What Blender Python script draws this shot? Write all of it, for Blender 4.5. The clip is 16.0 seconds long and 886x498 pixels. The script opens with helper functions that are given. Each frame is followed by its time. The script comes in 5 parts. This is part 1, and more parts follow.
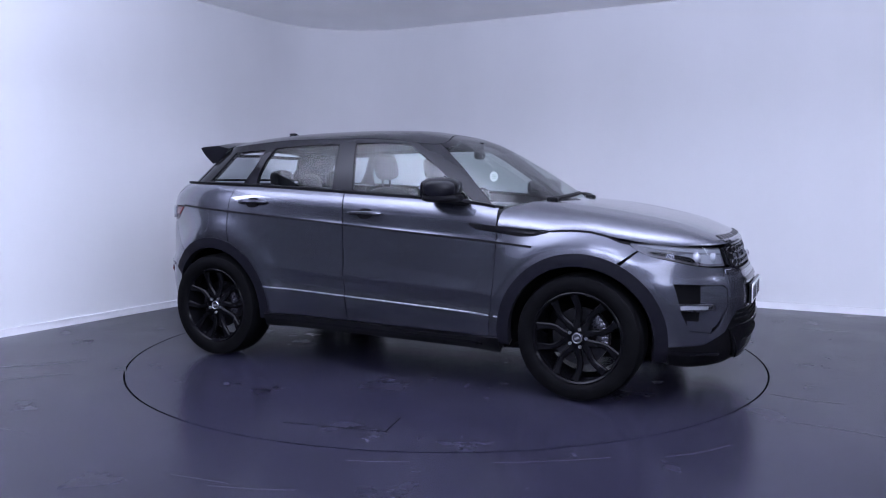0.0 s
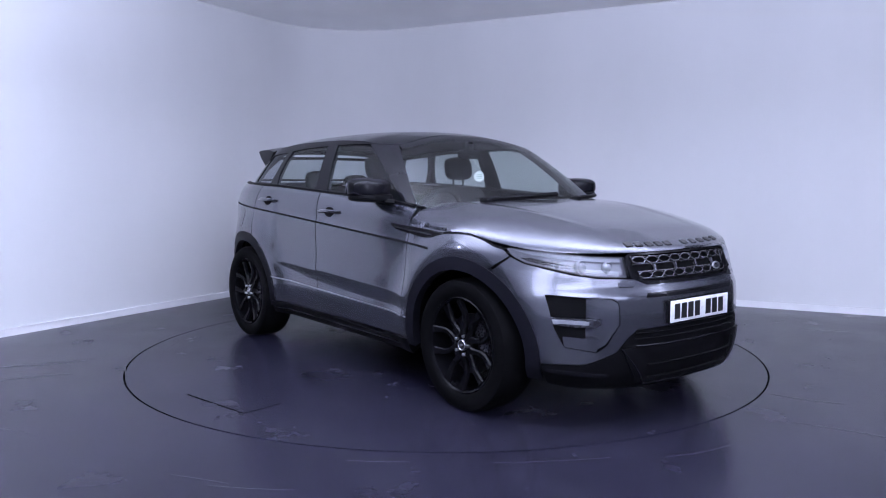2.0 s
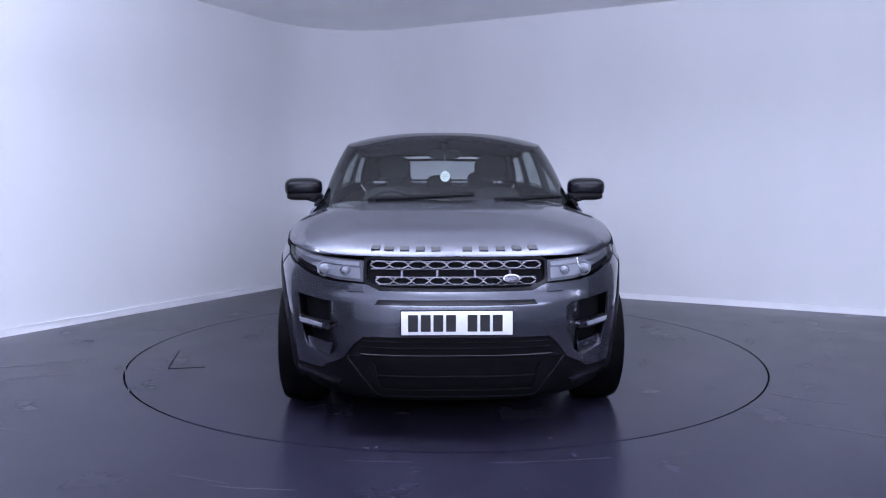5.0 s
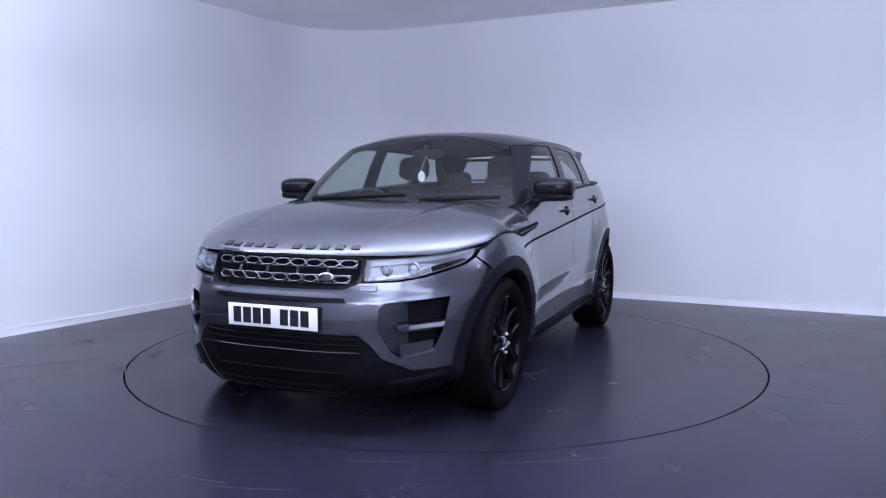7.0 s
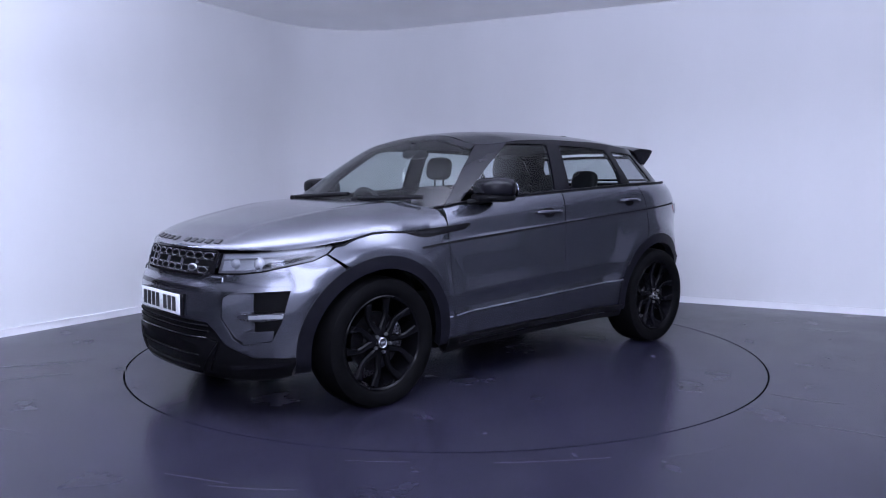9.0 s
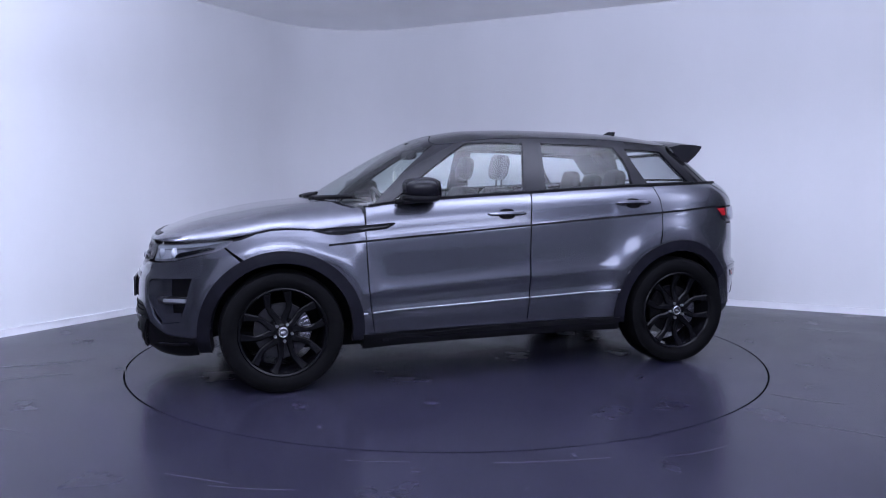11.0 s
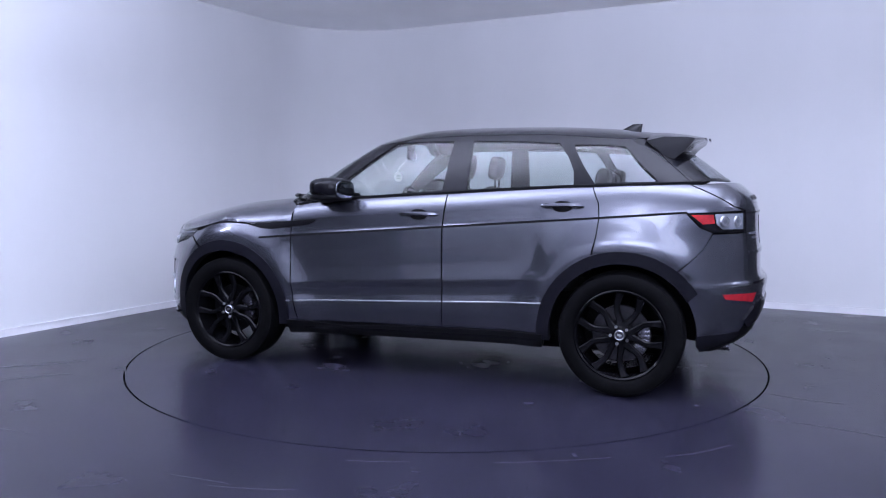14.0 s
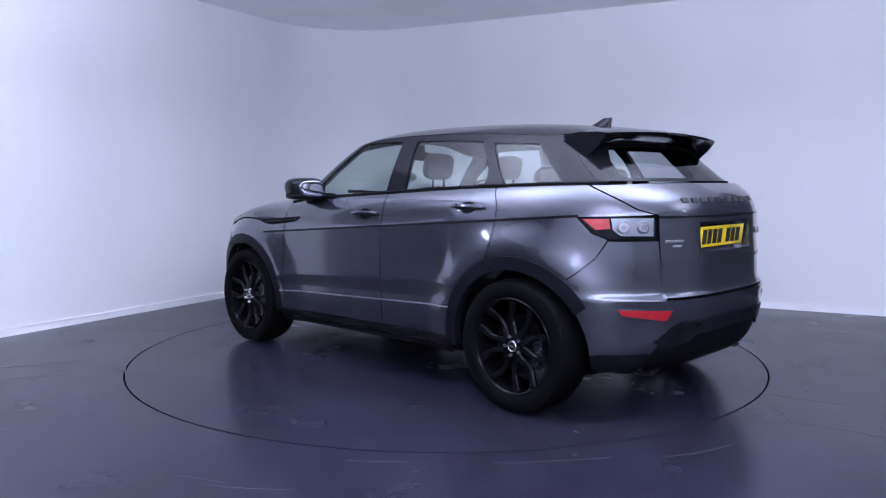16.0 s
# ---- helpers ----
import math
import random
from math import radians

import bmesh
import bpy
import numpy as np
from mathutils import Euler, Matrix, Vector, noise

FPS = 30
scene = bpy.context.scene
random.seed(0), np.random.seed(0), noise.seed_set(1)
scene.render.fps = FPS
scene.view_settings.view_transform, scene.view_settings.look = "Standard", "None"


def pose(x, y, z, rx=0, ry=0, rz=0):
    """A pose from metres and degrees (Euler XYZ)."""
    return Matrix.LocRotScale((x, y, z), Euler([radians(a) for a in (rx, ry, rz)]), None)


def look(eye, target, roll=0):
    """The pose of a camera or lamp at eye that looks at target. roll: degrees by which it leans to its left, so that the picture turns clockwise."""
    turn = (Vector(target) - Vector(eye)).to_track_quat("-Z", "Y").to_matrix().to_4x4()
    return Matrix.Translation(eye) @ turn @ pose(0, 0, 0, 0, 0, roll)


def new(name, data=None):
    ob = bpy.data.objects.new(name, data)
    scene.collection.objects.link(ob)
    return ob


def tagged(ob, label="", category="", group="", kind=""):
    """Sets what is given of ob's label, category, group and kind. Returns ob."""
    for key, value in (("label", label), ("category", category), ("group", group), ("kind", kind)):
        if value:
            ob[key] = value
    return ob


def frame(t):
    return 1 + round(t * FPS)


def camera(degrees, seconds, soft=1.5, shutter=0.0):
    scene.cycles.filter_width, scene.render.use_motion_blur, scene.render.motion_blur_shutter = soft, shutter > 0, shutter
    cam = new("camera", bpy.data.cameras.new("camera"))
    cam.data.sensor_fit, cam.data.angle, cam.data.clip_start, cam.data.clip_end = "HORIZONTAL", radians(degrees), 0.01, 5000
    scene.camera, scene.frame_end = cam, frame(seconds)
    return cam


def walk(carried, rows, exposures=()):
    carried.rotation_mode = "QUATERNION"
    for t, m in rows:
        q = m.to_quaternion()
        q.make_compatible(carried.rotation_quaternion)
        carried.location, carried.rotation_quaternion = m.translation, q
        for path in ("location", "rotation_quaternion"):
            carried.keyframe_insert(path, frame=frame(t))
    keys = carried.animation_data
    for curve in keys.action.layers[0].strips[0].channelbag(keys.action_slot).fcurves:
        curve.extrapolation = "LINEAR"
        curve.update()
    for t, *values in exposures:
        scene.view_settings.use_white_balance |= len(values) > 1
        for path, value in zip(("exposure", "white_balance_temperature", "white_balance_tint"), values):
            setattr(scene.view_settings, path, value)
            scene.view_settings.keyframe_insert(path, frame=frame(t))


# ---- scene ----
cam = camera(59.6, 16.0, soft=1.1, shutter=0.0)
EYE = (0.0, -5.701, 1.2476)
AIM = (-0.00373, -4.7048, 1.1602)
walk(cam, [(0.0, look(EYE, AIM)), (16.0, look(EYE, AIM))])

# ---- room plan, light and exposure ----
CEIL = 3.06
CORNER = Vector((-1.446, 4.198, 0))
LDIR = Vector((-0.487, -0.873, 0)).normalized()   # along the one wall, away from the corner
RDIR = Vector((0.892, -0.452, 0)).normalized()    # along the other wall
ROOM_L, ROOM_R = 10.6, 11.0
CORNER_R = 1.05


def room(l, r, z=0.0):
    """A place by its run along both walls from the corner."""
    v = CORNER + LDIR * l + RDIR * r
    return Vector((v.x, v.y, z))


world = bpy.data.worlds.new("world")
scene.world = world
world.use_nodes = True
world.node_tree.nodes["Background"].inputs["Color"].default_value = (0.55, 0.6, 1.0, 1)
world.node_tree.nodes["Background"].inputs["Strength"].default_value = 0.02
scene.view_settings.exposure = -0.11

LIGHT_COLOUR = (0.665, 0.72, 1.0)


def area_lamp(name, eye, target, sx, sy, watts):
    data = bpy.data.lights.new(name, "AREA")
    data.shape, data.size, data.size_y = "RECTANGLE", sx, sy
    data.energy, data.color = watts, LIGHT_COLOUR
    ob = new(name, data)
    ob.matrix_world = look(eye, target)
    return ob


# unseen fill lamps under the ceiling: all light it, side ones the floor too
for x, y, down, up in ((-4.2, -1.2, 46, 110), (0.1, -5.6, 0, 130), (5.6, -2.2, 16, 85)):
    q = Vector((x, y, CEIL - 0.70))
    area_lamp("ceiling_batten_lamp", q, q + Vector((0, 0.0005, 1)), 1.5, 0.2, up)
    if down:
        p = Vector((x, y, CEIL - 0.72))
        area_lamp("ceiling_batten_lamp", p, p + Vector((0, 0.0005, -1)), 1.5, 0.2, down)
# two large upward panels, also added unseen, to brighten the ceiling
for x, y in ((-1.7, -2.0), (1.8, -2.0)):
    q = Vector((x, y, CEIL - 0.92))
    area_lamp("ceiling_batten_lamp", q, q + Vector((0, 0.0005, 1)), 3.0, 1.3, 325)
# unseen fill lamps added to brighten the wall behind the camera
for r in (4.4, 7.6):
    area_lamp("wall_washer_lamp", room(ROOM_L - 1.3, r, CEIL - 0.3), room(ROOM_L, r, 1.1), 2.4, 0.3, 75)
# floods behind the camera, turned to the far corner
for x, y, w in ((-2.6, -7.2, 165), (0.6, -7.6, 190), (3.6, -6.6, 118)):
    area_lamp("flood_lamp", (x, y, 2.75), (-0.4, 3.0, 2.35), 3.0, 1.6, w * 1.1)


# ---- materials ----
def nodes_of(name):
    m = bpy.data.materials.new(name)
    m.use_nodes = True
    nt = m.node_tree
    return m, nt, nt.nodes["Principled BSDF"]


def setp(b, **kw):
    for k, v in kw.items():
        k = k.replace("_", " ")
        if k in b.inputs:
            b.inputs[k].default_value = (*v, 1) if isinstance(v, tuple) and len(v) == 3 else v


def coords(nt, scale):
    tc, mp = nt.nodes.new("ShaderNodeTexCoord"), nt.nodes.new("ShaderNodeMapping")
    mp.inputs["Scale"].default_value = scale if isinstance(scale, tuple) else (scale,) * 3
    nt.links.new(tc.outputs["Object"], mp.inputs["Vector"])
    return mp.outputs["Vector"]


def noise_tex(nt, scale, detail=4.0, rough=0.55, vec=None):
    n = nt.nodes.new("ShaderNodeTexNoise")
    n.inputs["Scale"].default_value, n.inputs["Detail"].default_value, n.inputs["Roughness"].default_value = scale, detail, rough
    nt.links.new(vec if vec else coords(nt, 1.0), n.inputs["Vector"])
    return n.outputs["Fac"]


def ramp(nt, fac, stops):
    r = nt.nodes.new("ShaderNodeValToRGB")
    e = r.color_ramp.elements
    while len(e) < len(stops):
        e.new(0.5)
    for el, (pos, col) in zip(e, stops):
        el.position = pos
        el.color = (*col, 1) if isinstance(col, tuple) else (col, col, col, 1)
    nt.links.new(fac, r.inputs["Fac"])
    return r.outputs["Color"]


def mix(nt, a, b, fac, mode="MIX"):
    m = nt.nodes.new("ShaderNodeMix")
    m.data_type, m.blend_type = "RGBA", mode
    for sock, v in ((m.inputs[6], a), (m.inputs[7], b), (m.inputs[0], fac)):
        if isinstance(v, (int, float)):
            sock.default_value = v
        elif isinstance(v, tuple):
            sock.default_value = (*v, 1)
        else:
            nt.links.new(v, sock)
    return m.outputs[2]


def bump(nt, b, height, strength, dist=0.002):
    n = nt.nodes.new("ShaderNodeBump")
    n.inputs["Strength"].default_value, n.inputs["Distance"].default_value = strength, dist
    nt.links.new(height, n.inputs["Height"])
    nt.links.new(n.outputs["Normal"], b.inputs["Normal"])


def simple(name, col, rough=0.5, metal=0.0, var=0.12, scale=9.0, coat=0.0, bumpy=0.0, spec=0.5):
    m, nt, b = nodes_of(name)
    setp(b, Roughness=rough, Metallic=metal, Coat_Weight=coat, Coat_Roughness=0.04, Specular_IOR_Level=spec)
    f = noise_tex(nt, scale)
    lo, hi = tuple(c * (1 - var) for c in col), tuple(min(1, c * (1 + var)) for c in col)
    nt.links.new(ramp(nt, f, [(0.3, lo), (0.7, hi)]), b.inputs["Base Color"])
    r = ramp(nt, noise_tex(nt, scale * 4.3), [(0.3, max(0.0, rough * 0.88)), (0.7, min(1, rough * 1.12))])
    nt.links.new(r, b.inputs["Roughness"])
    if bumpy:
        bump(nt, b, noise_tex(nt, scale * 40, 2), bumpy, 0.001)
    return m


def make_paint():
    m, nt, b = nodes_of("grey_metallic_paint")
    setp(b, Metallic=0.82, Roughness=0.27, Coat_Weight=1.0, Coat_Roughness=0.08, Coat_IOR=1.5)
    flake = noise_tex(nt, 900, 1)
    wide = noise_tex(nt, 2.5)
    c = mix(nt, (0.080, 0.084, 0.107), (0.090, 0.094, 0.118), flake)
    c = mix(nt, c, (0.078, 0.082, 0.103), wide)
    nt.links.new(c, b.inputs["Base Color"])
    return m


def make_glass(name, tint, rough=0.0):
    m, nt, b = nodes_of(name)
    out = nt.nodes["Material Output"]
    tr, gl = nt.nodes.new("ShaderNodeBsdfTransparent"), nt.nodes.new("ShaderNodeBsdfGlossy")
    fr, mx = nt.nodes.new("ShaderNodeLayerWeight"), nt.nodes.new("ShaderNodeMixShader")
    pw, sc = nt.nodes.new("ShaderNodeMath"), nt.nodes.new("ShaderNodeMath")
    pw.operation, sc.operation = "POWER", "MULTIPLY_ADD"
    pw.inputs[1].default_value, sc.inputs[1].default_value, sc.inputs[2].default_value = 5.0, 0.9, 0.048
    dust = ramp(nt, noise_tex(nt, 3.0), [(0.3, tuple(t * 0.97 for t in tint)), (0.7, tint)])
    nt.links.new(dust, tr.inputs["Color"])
    gl.inputs["Roughness"].default_value = rough
    nt.links.new(fr.outputs["Facing"], pw.inputs[0])
    nt.links.new(pw.outputs[0], sc.inputs[0])
    nt.links.new(sc.outputs[0], mx.inputs["Fac"])
    nt.links.new(tr.outputs["BSDF"], mx.inputs[1])
    nt.links.new(gl.outputs["BSDF"], mx.inputs[2])
    nt.links.new(mx.outputs["Shader"], out.inputs["Surface"])
    return m


def make_wall():
    m, nt, b = nodes_of("white_painted_wall")
    vec = coords(nt, (1.0, 1.0, 0.25))
    f = noise_tex(nt, 0.9, 5, 0.6, vec)
    nt.links.new(ramp(nt, f, [(0.25, (0.58, 0.585, 0.595)), (0.75, (0.625, 0.625, 0.635))]), b.inputs["Base Color"])
    setp(b, Roughness=0.62, Specular_IOR_Level=0.35)
    bump(nt, b, noise_tex(nt, 55, 5), 0.12, 0.002)
    return m


def make_floor(name, seed):
    m, nt, b = nodes_of(name)
    vec = coords(nt, 1.0)
    mp = vec.node
    mp.inputs["Location"].default_value = (seed, seed * 0.7, 0)
    f1 = noise_tex(nt, 0.7, 6, 0.6, vec)
    f2 = noise_tex(nt, 80, 2, 0.6, vec)
    base = ramp(nt, f1, [(0.25, (0.0045, 0.0042, 0.0075)), (0.75, (0.0095, 0.009, 0.015))])
    base = mix(nt, base, (0.023, 0.0215, 0.042), ramp(nt, f2, [(0.42, 0.0), (0.66, 0.75)]))
    vo = nt.nodes.new("ShaderNodeTexVoronoi")
    vo.inputs["Scale"].default_value = 75
    nt.links.new(vec, vo.inputs["Vector"])
    fleck = ramp(nt, vo.outputs["Distance"], [(0.10, 1.0), (0.20, 0.0)])
    pick = ramp(nt, vo.outputs["Color"], [(0.52, 0.0), (0.64, 1.0)])
    fl = mix(nt, fleck, pick, 1.0, "MULTIPLY")
    worn = noise_tex(nt, 2.4, 4, 0.5, vec)
    base = mix(nt, base, (0.026, 0.025, 0.037), ramp(nt, worn, [(0.30, 0.0), (0.85, 0.5)]))
    base = mix(nt, base, (0.10, 0.094, 0.165), fl)
    nt.links.new(base, b.inputs["Base Color"])
    smear = noise_tex(nt, 2.2, 8, 0.62, vec)
    nt.links.new(ramp(nt, smear, [(0.12, 0.18), (0.88, 0.32)]), b.inputs["Roughness"])
    setp(b, Specular_IOR_Level=0.15)
    bump(nt, b, noise_tex(nt, 160, 3, 0.6, vec), 0.10, 0.001)
    return m


PAINT = make_paint()
BLACK = simple("gloss_black_paint", (0.007, 0.007, 0.009), 0.12, 0, 0.1, spec=0.17)
TRIM = simple("satin_black_plastic", (0.005, 0.005, 0.006), 0.40, 0, 0.2, 14, spec=0.06)
ARCH = simple("dark_arch_plastic", (0.007, 0.007, 0.010), 0.42, 0, 0.2, 14, spec=0.05)
LINER = simple("matt_black_liner", (0.006, 0.006, 0.007), 0.9, 0, 0.2, spec=0.05)
RUBBER = simple("tyre_rubber", (0.0035, 0.0035, 0.004), 0.55, 0, 0.25, 20, spec=0.025)
SATIN = simple("satin_black_paint", (0.006, 0.006, 0.008), 0.22, 0, 0.1, spec=0.15)
ALLOY = simple("gloss_black_alloy", (0.004, 0.004, 0.005), 0.13, 0.0, 0.15, spec=0.07)
STEEL = simple("brushed_steel", (0.42, 0.42, 0.44), 0.35, 1.0, 0.2, 30)
DISC = simple("brake_disc_steel", (0.035, 0.035, 0.04), 0.40, 1.0, 0.25, 30)
SILVER = simple("silver_lamp_reflector", (0.27, 0.28, 0.31), 0.42, 0.35, 0.08, 6)
MIRROR = simple("tinted_mirror_glass", (0.24, 0.25, 0.29), 0.04, 1.0, 0.05)
HOUSING = simple("grey_lamp_housing", (0.13, 0.13, 0.15), 0.35, 0.4, 0.15, 20)
BARMETAL = simple("bright_grille_metal", (0.19, 0.19, 0.21), 0.25, 0.9, 0.15, 20)
GUNMETAL = simple("dark_metal_trim", (0.10, 0.10, 0.12), 0.28, 0.9, 0.15, 20)
GLASS = make_glass("tinted_window_glass", (0.78, 0.85, 0.82))
SCREEN = make_glass("windscreen_glass", (0.76, 0.82, 0.80))
PRIVACY = make_glass("dark_tinted_glass", (0.74, 0.77, 0.79))
LENS = make_glass("clear_lamp_lens", (0.90, 0.91, 0.93))
SMOKE = make_glass("smoked_lamp_lens", (0.30, 0.30, 0.33))
RED = simple("red_lamp_plastic", (0.30, 0.010, 0.016), 0.15, 0, 0.15, 40, coat=0.8)
LEATHER = simple("dark_leather", (0.010, 0.010, 0.012), 0.50, 0, 0.2, 22, spec=0.2)
LINING = simple("dark_headlining", (0.03, 0.03, 0.033), 0.9, 0, 0.1, 30)
PLATE_W = simple("white_plate_face", (0.78, 0.78, 0.78), 0.3, 0, 0.03, 12)
PLATE_Y = simple("yellow_plate_face", (0.72, 0.52, 0.02), 0.3, 0, 0.04, 12)
INK = simple("black_plate_ink", (0.012, 0.012, 0.014), 0.4, 0, 0.1)
CARD = simple("white_printed_card", (0.75, 0.76, 0.74), 0.6, 0, 0.05, 20)
GREENINK = simple("pale_green_print", (0.35, 0.45, 0.36), 0.6, 0, 0.05, 20)
WALL = make_wall()
CEILING = simple("white_ceiling_paint", (0.91, 0.91, 0.915), 0.7, 0, 0.03, 1.2)
SKIRT = simple("white_gloss_skirting", (0.74, 0.74, 0.76), 0.35, 0, 0.05, 3)
DARKWALL = simple("dark_curtain_wall", (0.022, 0.022, 0.027), 0.85, 0, 0.2, 2, spec=0.2)
GREYWALL = simple("grey_painted_wall", (0.30, 0.30, 0.32), 0.7, 0, 0.08, 2, spec=0.3)
FLOOR = make_floor("dark_flecked_vinyl_floor", 0.0)
TABLE = make_floor("dark_flecked_vinyl_turntable", 3.7)
JOINT = simple("dark_joint_gap", (0.004, 0.004, 0.005), 0.9, spec=0.03)
SCUFF = simple("pale_floor_scuff", (0.032, 0.031, 0.033), 0.4, 0, 0.3, 6)
DARKSCUFF = simple("dark_tyre_scuff", (0.009, 0.009, 0.013), 0.33, 0, 0.3, 6)


# ---- mesh helpers ----
def add(name, me, material, parent=None, label=""):
    me.materials.append(material)
    ob = new(name, me)
    ob.parent = parent
    if label:
        tagged(ob, label)
    return ob


def part(name, bm, material, parent=None, label="", smooth=30):
    me = bpy.data.meshes.new(name)
    bmesh.ops.recalc_face_normals(bm, faces=bm.faces)
    bm.to_mesh(me)
    bm.free()
    if smooth:
        me.polygons.foreach_set("use_smooth", [True] * len(me.polygons))
        me.set_sharp_from_angle(angle=radians(smooth))
    return add(name, me, material, parent, label)


def box(bm, centre, size, bevel=0.0, m=None, seg=2):
    r = bmesh.ops.create_cube(bm, size=1.0)
    vs = r["verts"]
    for v in vs:
        v.co = Vector((v.co.x * size[0], v.co.y * size[1], v.co.z * size[2]))
    if bevel:
        es = list({e for v in vs for e in v.link_edges})
        r = bmesh.ops.bevel(bm, geom=es, offset=bevel, segments=seg, profile=0.5, affect="EDGES")
        vs = list({v for f in r["faces"] for v in f.verts} | {v for v in vs if v.is_valid})
    t = Matrix.Translation(centre) @ (m if m else Matrix.Identity(4))
    for v in vs:
        v.co = t @ v.co
    return vs


def blob(bm, centre, radii, e1=0.6, e2=0.6, nu=28, nv=16, m=None, warp=None):
    """A rounded block: a superellipsoid."""
    def sp(a, e):
        return math.copysign(abs(a) ** e, a)
    t = Matrix.Translation(centre) @ (m if m else Matrix.Identity(4))
    rows = []
    for j in range(nv + 1):
        b = -math.pi / 2 + math.pi * j / nv
        row = []
        for i in range(nu):
            a = 2 * math.pi * i / nu
            v = Vector((radii[0] * sp(math.cos(b), e1) * sp(math.cos(a), e2), radii[1] * sp(math.cos(b), e1) * sp(math.sin(a), e2), radii[2] * sp(math.sin(b), e1)))
            if warp:
                v = warp(v)
            row.append(bm.verts.new(t @ v))
            if j in (0, nv):
                break
        rows.append(row)
    for j in range(nv):
        lo, hi = rows[j], rows[j + 1]
        for i in range(nu):
            k = (i + 1) % nu
            if len(lo) == 1:
                bm.faces.new((lo[0], hi[k], hi[i]))
            elif len(hi) == 1:
                bm.faces.new((lo[i], lo[k], hi[0]))
            else:
                bm.faces.new((lo[i], lo[k], hi[k], hi[i]))


def revolve(bm, profile, seg=48, m=None, closed=False):
    """Turns (radius, along) pairs about the y axis."""
    t = m if m else Matrix.Identity(4)
    rings = [[bm.verts.new(t @ Vector((r * math.cos(2 * math.pi * i / seg), a, r * math.sin(2 * math.pi * i / seg)))) for i in range(seg)] for r, a in profile]
    pairs = list(zip(rings, rings[1:])) + ([(rings[-1], rings[0])] if closed else [])
    for lo, hi in pairs:
        for i in range(seg):
            k = (i + 1) % seg
            bm.faces.new((lo[i], lo[k], hi[k], hi[i]))
    return rings


def sweep(bm, pts, half_w, half_h, side, chamfer=0.35, cap=True):
    """A bar with chamfered section along pts; side is the direction of its width at all points."""
    rings = []
    n = len(pts)
    for i, p in enumerate(pts):
        d = (pts[min(i + 1, n - 1)] - pts[max(i - 1, 0)]).normalized()
        s = (side - d * side.dot(d)).normalized()
        u = d.cross(s)
        w = half_w[i] if isinstance(half_w, (list, tuple)) else half_w
        h = half_h[i] if isinstance(half_h, (list, tuple)) else half_h
        c = chamfer * min(w, h)
        ring = [bm.verts.new(p + s * a + u * b) for a, b in ((w, h - c), (w - c, h), (c - w, h), (-w, h - c), (-w, c - h), (c - w, -h), (w - c, -h), (w, c - h))]
        rings.append(ring)
    for lo, hi in zip(rings, rings[1:]):
        for i in range(8):
            k = (i + 1) % 8
            bm.faces.new((lo[i], lo[k], hi[k], hi[i]))
    if cap:
        bm.faces.new(rings[0])
        bm.faces.new(rings[-1][::-1])


def pchip(knots):
    """A smooth curve without overshoot through (position, value) pairs."""
    k = sorted(knots)
    x, y = np.array([a for a, _ in k], float), np.array([b for _, b in k], float)
    h, d = np.diff(x), np.diff(y) / np.diff(x)
    m = np.zeros_like(x)
    m[0], m[-1] = d[0], d[-1]
    for i in range(1, len(x) - 1):
        if d[i - 1] * d[i] > 0:
            w1, w2 = 2 * h[i] + h[i - 1], h[i] + 2 * h[i - 1]
            m[i] = (w1 + w2) / (w1 / d[i - 1] + w2 / d[i])

    def f(q):
        q = np.clip(np.asarray(q, float), x[0], x[-1])
        i = np.clip(np.searchsorted(x, q) - 1, 0, len(x) - 2)
        t = (q - x[i]) / h[i]
        return (y[i] * (1 + 2 * t) * (1 - t) ** 2 + m[i] * h[i] * t * (1 - t) ** 2 + y[i + 1] * t * t * (3 - 2 * t) + m[i + 1] * h[i] * t * t * (t - 1))
    return f


def inside(pts, poly):
    px, py = pts[:, 0], pts[:, 1]
    r = np.zeros(len(pts), bool)
    n = len(poly)
    for i in range(n):
        (x0, y0), (x1, y1) = poly[i], poly[(i + 1) % n]
        if y0 != y1:
            r ^= ((y0 > py) != (y1 > py)) & (px < (x1 - x0) * (py - y0) / (y1 - y0) + x0)
    return r


def densify(poly, step, gap):
    """Splits the edges of a closed outline and draws it in by the gap."""
    out = []
    n = len(poly)
    for i in range(n):
        a, b = np.array(poly[i], float), np.array(poly[(i + 1) % n], float)
        k = max(1, int(np.ceil(np.linalg.norm(b - a) / step)))
        out += [a + (b - a) * j / k for j in range(k)]
    o = np.array(out)
    if gap:
        e = np.roll(o, -1, 0) - np.roll(o, 1, 0)
        nrm = np.stack([-e[:, 1], e[:, 0]], 1) / (np.linalg.norm(e, axis=1)[:, None] + 1e-9)
        area = np.sum(o[:, 0] * np.roll(o[:, 1], -1) - o[:, 1] * np.roll(o[:, 0], -1))
        o = o + nrm * gap * (1 if area > 0 else -1)
    return o


from mathutils.geometry import delaunay_2d_cdt


